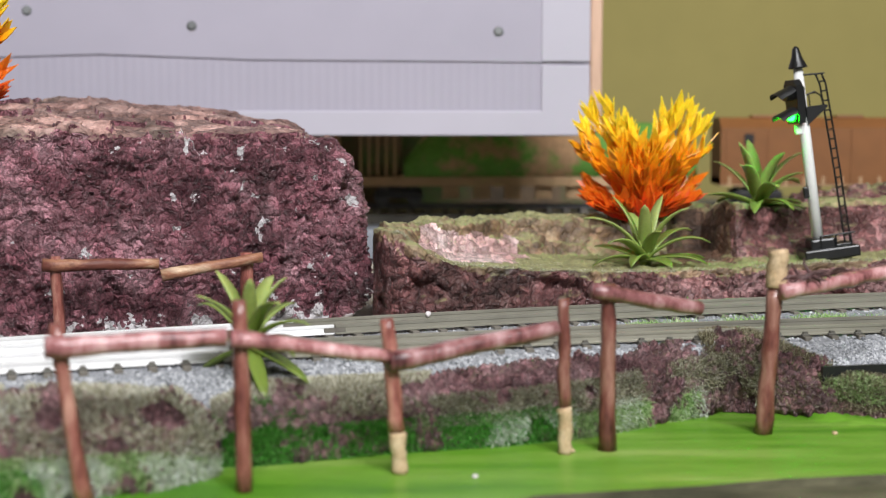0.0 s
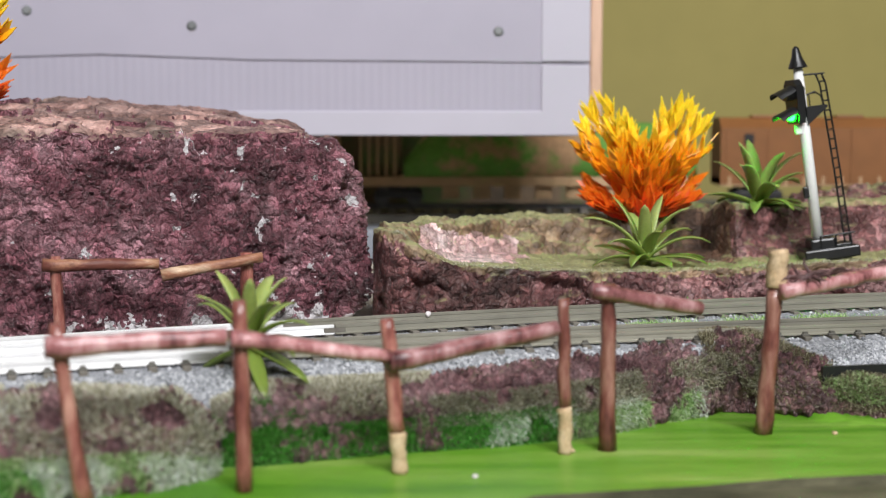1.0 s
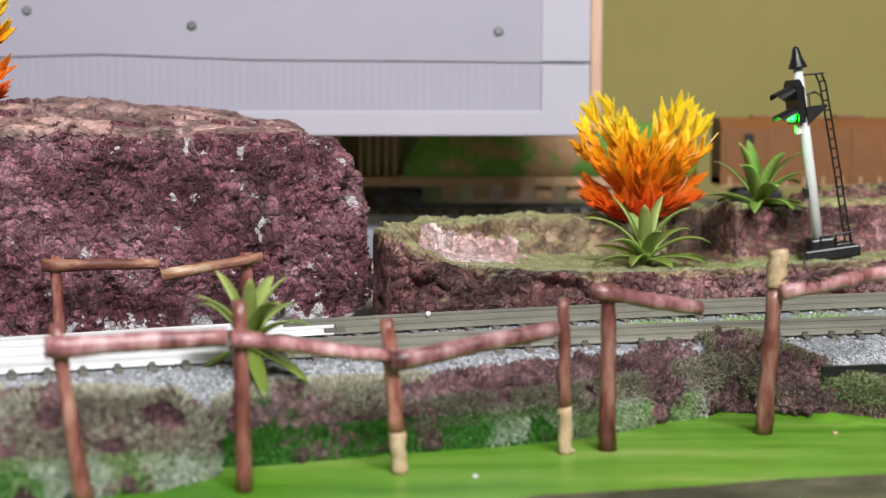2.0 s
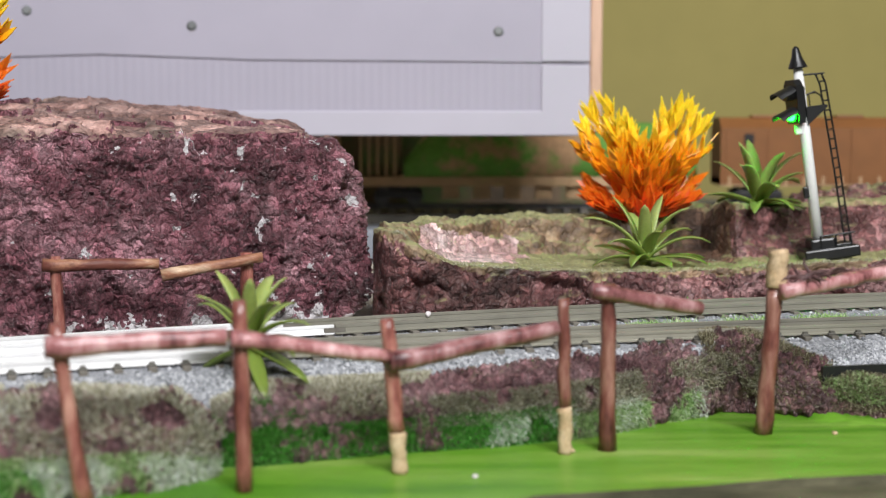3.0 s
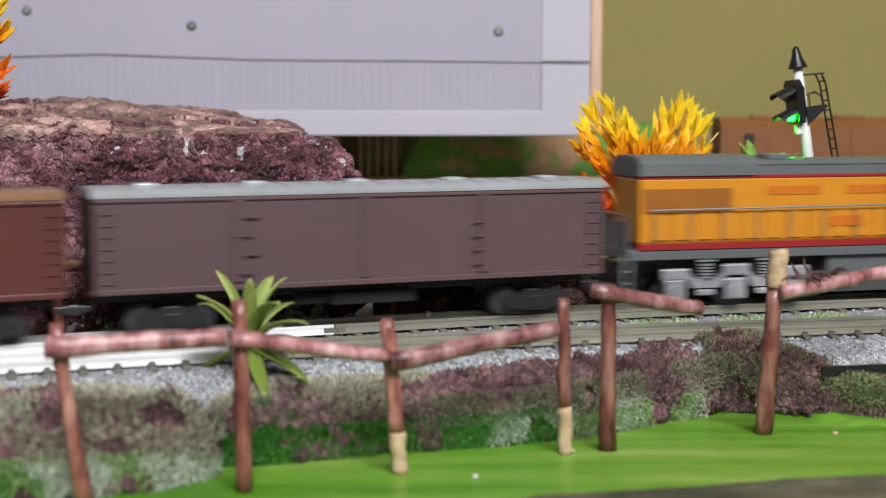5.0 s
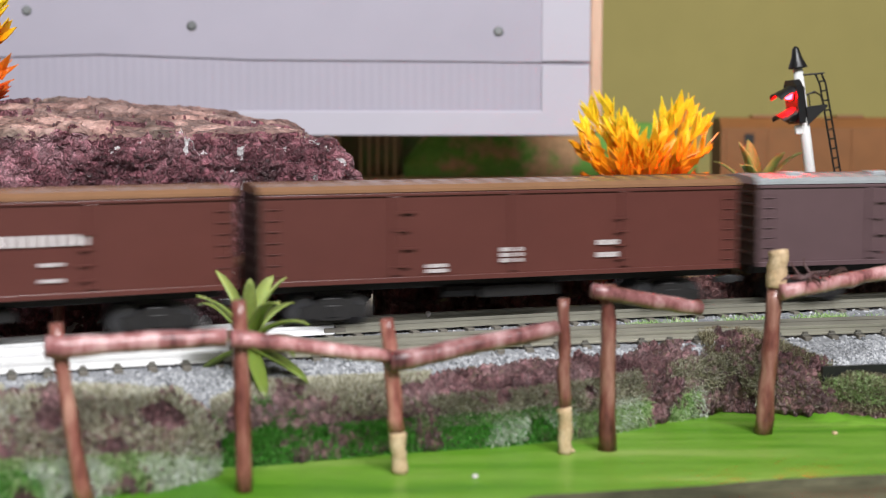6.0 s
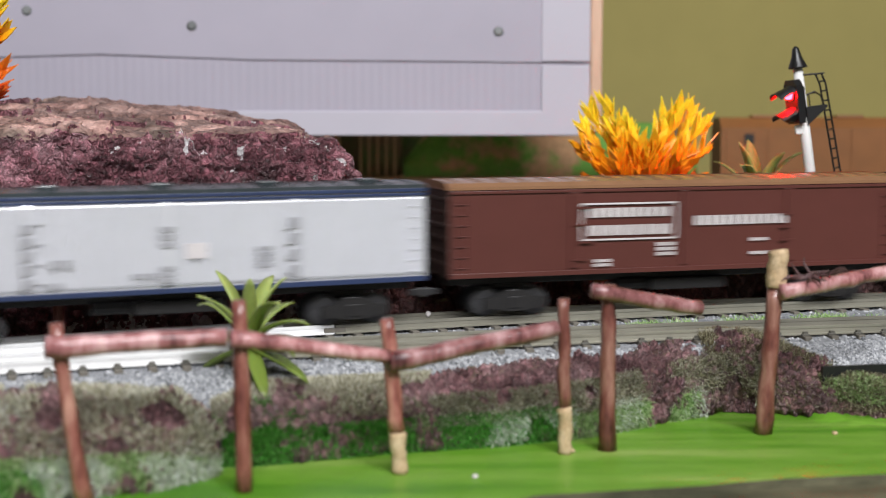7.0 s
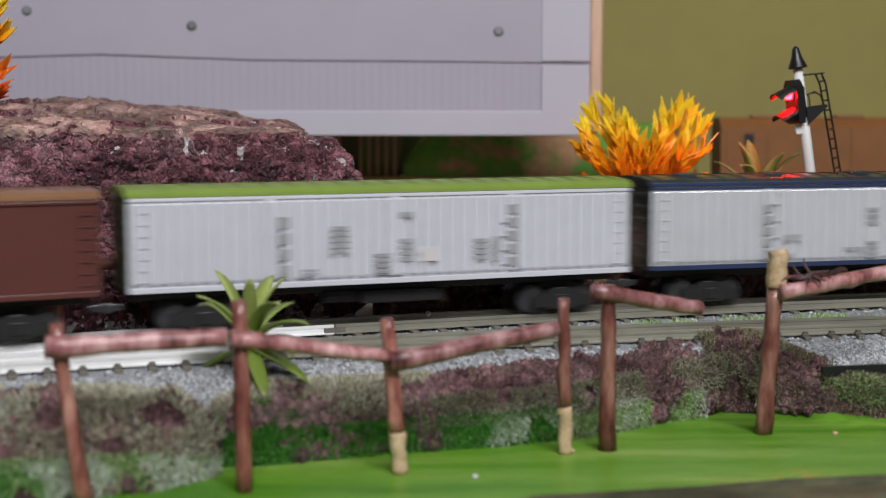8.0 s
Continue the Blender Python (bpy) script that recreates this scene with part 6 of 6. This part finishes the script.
def rear_track():
    t = thing("railway_track", "dark track of the rear line, out of focus", "railway track", "two parallel tracks")
    for off in (-0.00825, 0.00825):
        bm = bmesh.new()
        add_box(bm, (0.1, 0.968 + off, 0.0488), (2.0, 0.0016, 0.0025))
        part("rail", bm, M["wheel"], t)
    bm = bmesh.new()
    add_box(bm, (0.1, 0.968, 0.0418), (2.0, 0.046, 0.0064), bevel=0.001)
    for i in range(170):
        add_box(bm, (-0.85 + i * 0.0112, 0.968, 0.0465), (0.004, 0.032, 0.0026))
    part("tie_bed", bm, M["tie"], t, kind="stuff")


rear_track()


def rear_wagon(x0, x1, label, camo):
    z = 0.050
    w = thing("standing_wagon", label, "freight wagon", "wagons standing on the rear line")
    mid, L, y = (x0 + x1) / 2, x1 - x0, 0.968
    bm = bmesh.new()
    add_box(bm, (mid, y, z + 0.0155), (L, 0.034, 0.0060), bevel=0.0006)
    for i in range(int(L / 0.012)):
        add_box(bm, (x0 + 0.006 + i * 0.012, y - 0.0172, z + 0.0155), (0.0018, 0.0016, 0.0066))
    part("frame", bm, M["far_frame"], w)
    if camo:
        bm = bmesh.new()
        rings = []
        for i in range(41):
            f = i / 40
            h = 0.034 * min(1, 6 * f + 0.35, 6 * (1 - f) + 0.35) + 0.0022 * noise.noise(Vector((f * 9, 2, 0)))
            ring = []
            for k in range(13):
                a = math.pi * k / 12
                ring.append(bm.verts.new((x0 + 0.03 + (L - 0.032) * f, y - math.cos(a) * 0.0165, z + 0.0185 + math.sin(a) ** 0.6 * h + 0.001 * noise.noise(Vector((f * 30, a * 3, 1))))))
            rings.append(ring)
        for a, b in zip(rings, rings[1:]):
            for k in range(12):
                bm.faces.new((a[k], a[k + 1], b[k + 1], b[k]))
        bmesh.ops.holes_fill(bm, edges=[e for e in bm.edges if e.is_boundary], sides=0)
        part("tarpaulin", bm, M["far_camo"], w, smooth=True)
        for i in range(5):
            bm = bmesh.new()
            add_box(bm, (x0 + 0.002 + i * 0.0055, y - 0.015, z + 0.032), (0.0013, 0.002, 0.027))
            part("stake", bm, M["far_frame"], w)
        bm = bmesh.new()
        add_box(bm, (x0 + 0.014, y + 0.004, z + 0.032), (0.028, 0.018, 0.027), bevel=0.001)
        part("dark_load", bm, M["backscene"], w)
    else:
        bm = bmesh.new()
        add_prism(bm, [(-0.0175, 0.014), (0.0175, 0.014), (0.0175, 0.050), (0.010, 0.0565), (-0.010, 0.0565), (-0.0175, 0.050)], "x", x0, x1)
        bmesh.ops.transform(bm, matrix=Matrix.Translation((0, y, z)), verts=bm.verts)
        part("body", bm, M["far_orange"], w)
        for i in range(4):
            bm = bmesh.new()
            add_box(bm, (x0 + 0.030 + i * (L - 0.06) / 3, y - 0.006, z + 0.0570), (0.018, 0.010, 0.0022), bevel=0.0006)
            part("roof_hatch", bm, M["far_orange"], w)
        for k in range(9):
            bm = bmesh.new()
            add_box(bm, (x0 + 0.004 + k * (L - 0.008) / 8, y - 0.0176, z + 0.032), (0.0016, 0.0012, 0.034))
            part("side_post", bm, M["far_orange"], w)
        bm = bmesh.new()
        add_box(bm, (x0 + 0.018, y - 0.0180, z + 0.043), (0.0060, 0.0012, 0.0065))
        part("vent", bm, M["under"], w)
    for x in (x0 + 0.026, x1 - 0.026):
        bm = bmesh.new()
        for s in (-0.0135, 0.0135):
            add_box(bm, (x, y + s, z + 0.0070), (0.030, 0.0022, 0.0050), bevel=0.0008)
        add_box(bm, (x, y, z + 0.0105), (0.012, 0.026, 0.0060))
        b = part("bogie", bm, M["under"], w)
        for dx in (-0.0105, 0.0105):
            bm = bmesh.new()
            for s in (-0.0085, 0.0085):
                add_tube(bm, [(x + dx, y + s - 0.0014, z + 0.0056), (x + dx, y + s + 0.0014, z + 0.0056)], 0.0055, 16)
            add_tube(bm, [(x + dx, y - 0.0098, z + 0.0056), (x + dx, y + 0.0098, z + 0.0056)], 0.0012, 8)
            part("wheelset", bm, M["wheel"], b)
    for k in range(6):
        bm = bmesh.new()
        add_box(bm, (mid - 0.05 + k * 0.020, y - 0.010, z + 0.0085), (0.011, 0.006, 0.0085), bevel=0.0006)
        part("underframe_box", bm, M["far_frame"], w)


rear_wagon(-0.055, 0.165, "green and brown tarpaulin load on a tan flat wagon", True)
rear_wagon(0.178, 0.400, "orange brown covered wagon standing on the rear line", False)
rear_wagon(-0.29, -0.068, "orange brown covered wagon standing on the rear line", False)


# ---- what moves ----
NOSE = [(0.0, -1.030), (3.3, -0.1603), (3.5, -0.1078), (4.0, 0.0302), (4.5, 0.1860), (4.7, 0.2425), (5.8, 0.5470), (6.0, 0.6030), (6.5, 0.7617), (7.0, 0.8943), (7.5, 1.0590), (8.0, 1.1980)]


def on_rails(s, half, drop=0.0):
    """Pose of a vehicle with its middle at arc length s, standing on pivots half a wheelbase apart."""
    a, _ = on_far_track(s - half)
    b, _ = on_far_track(s + half)
    d = b - a
    mid = (a + b) / 2
    return Matrix.Translation((mid.x, mid.y, RAIL_Z + drop)) @ Matrix.Rotation(math.atan2(d.y, d.x), 4, "Z")


def motions():
    walk(LOCO, [(t, on_rails(s - 0.12175, 0.078, -0.0006)) for t, s in NOSE])
    for i, car in enumerate(CARS):
        back = 0.2635 + 0.10165 + 0.2150 * i
        walk(car, [(t, on_rails(s - back, 0.073)) for t, s in NOSE])
    # the added shutter drops from the red lamp to the green one as the train passes
    red, green = Matrix.Translation((0, 0, 0.0050)), Matrix.Translation((0, 0, -0.0042))
    walk(LAMP_COVER, [(0.0, red), (5.9, red), (6.0, green), (8.0, green)])


motions()
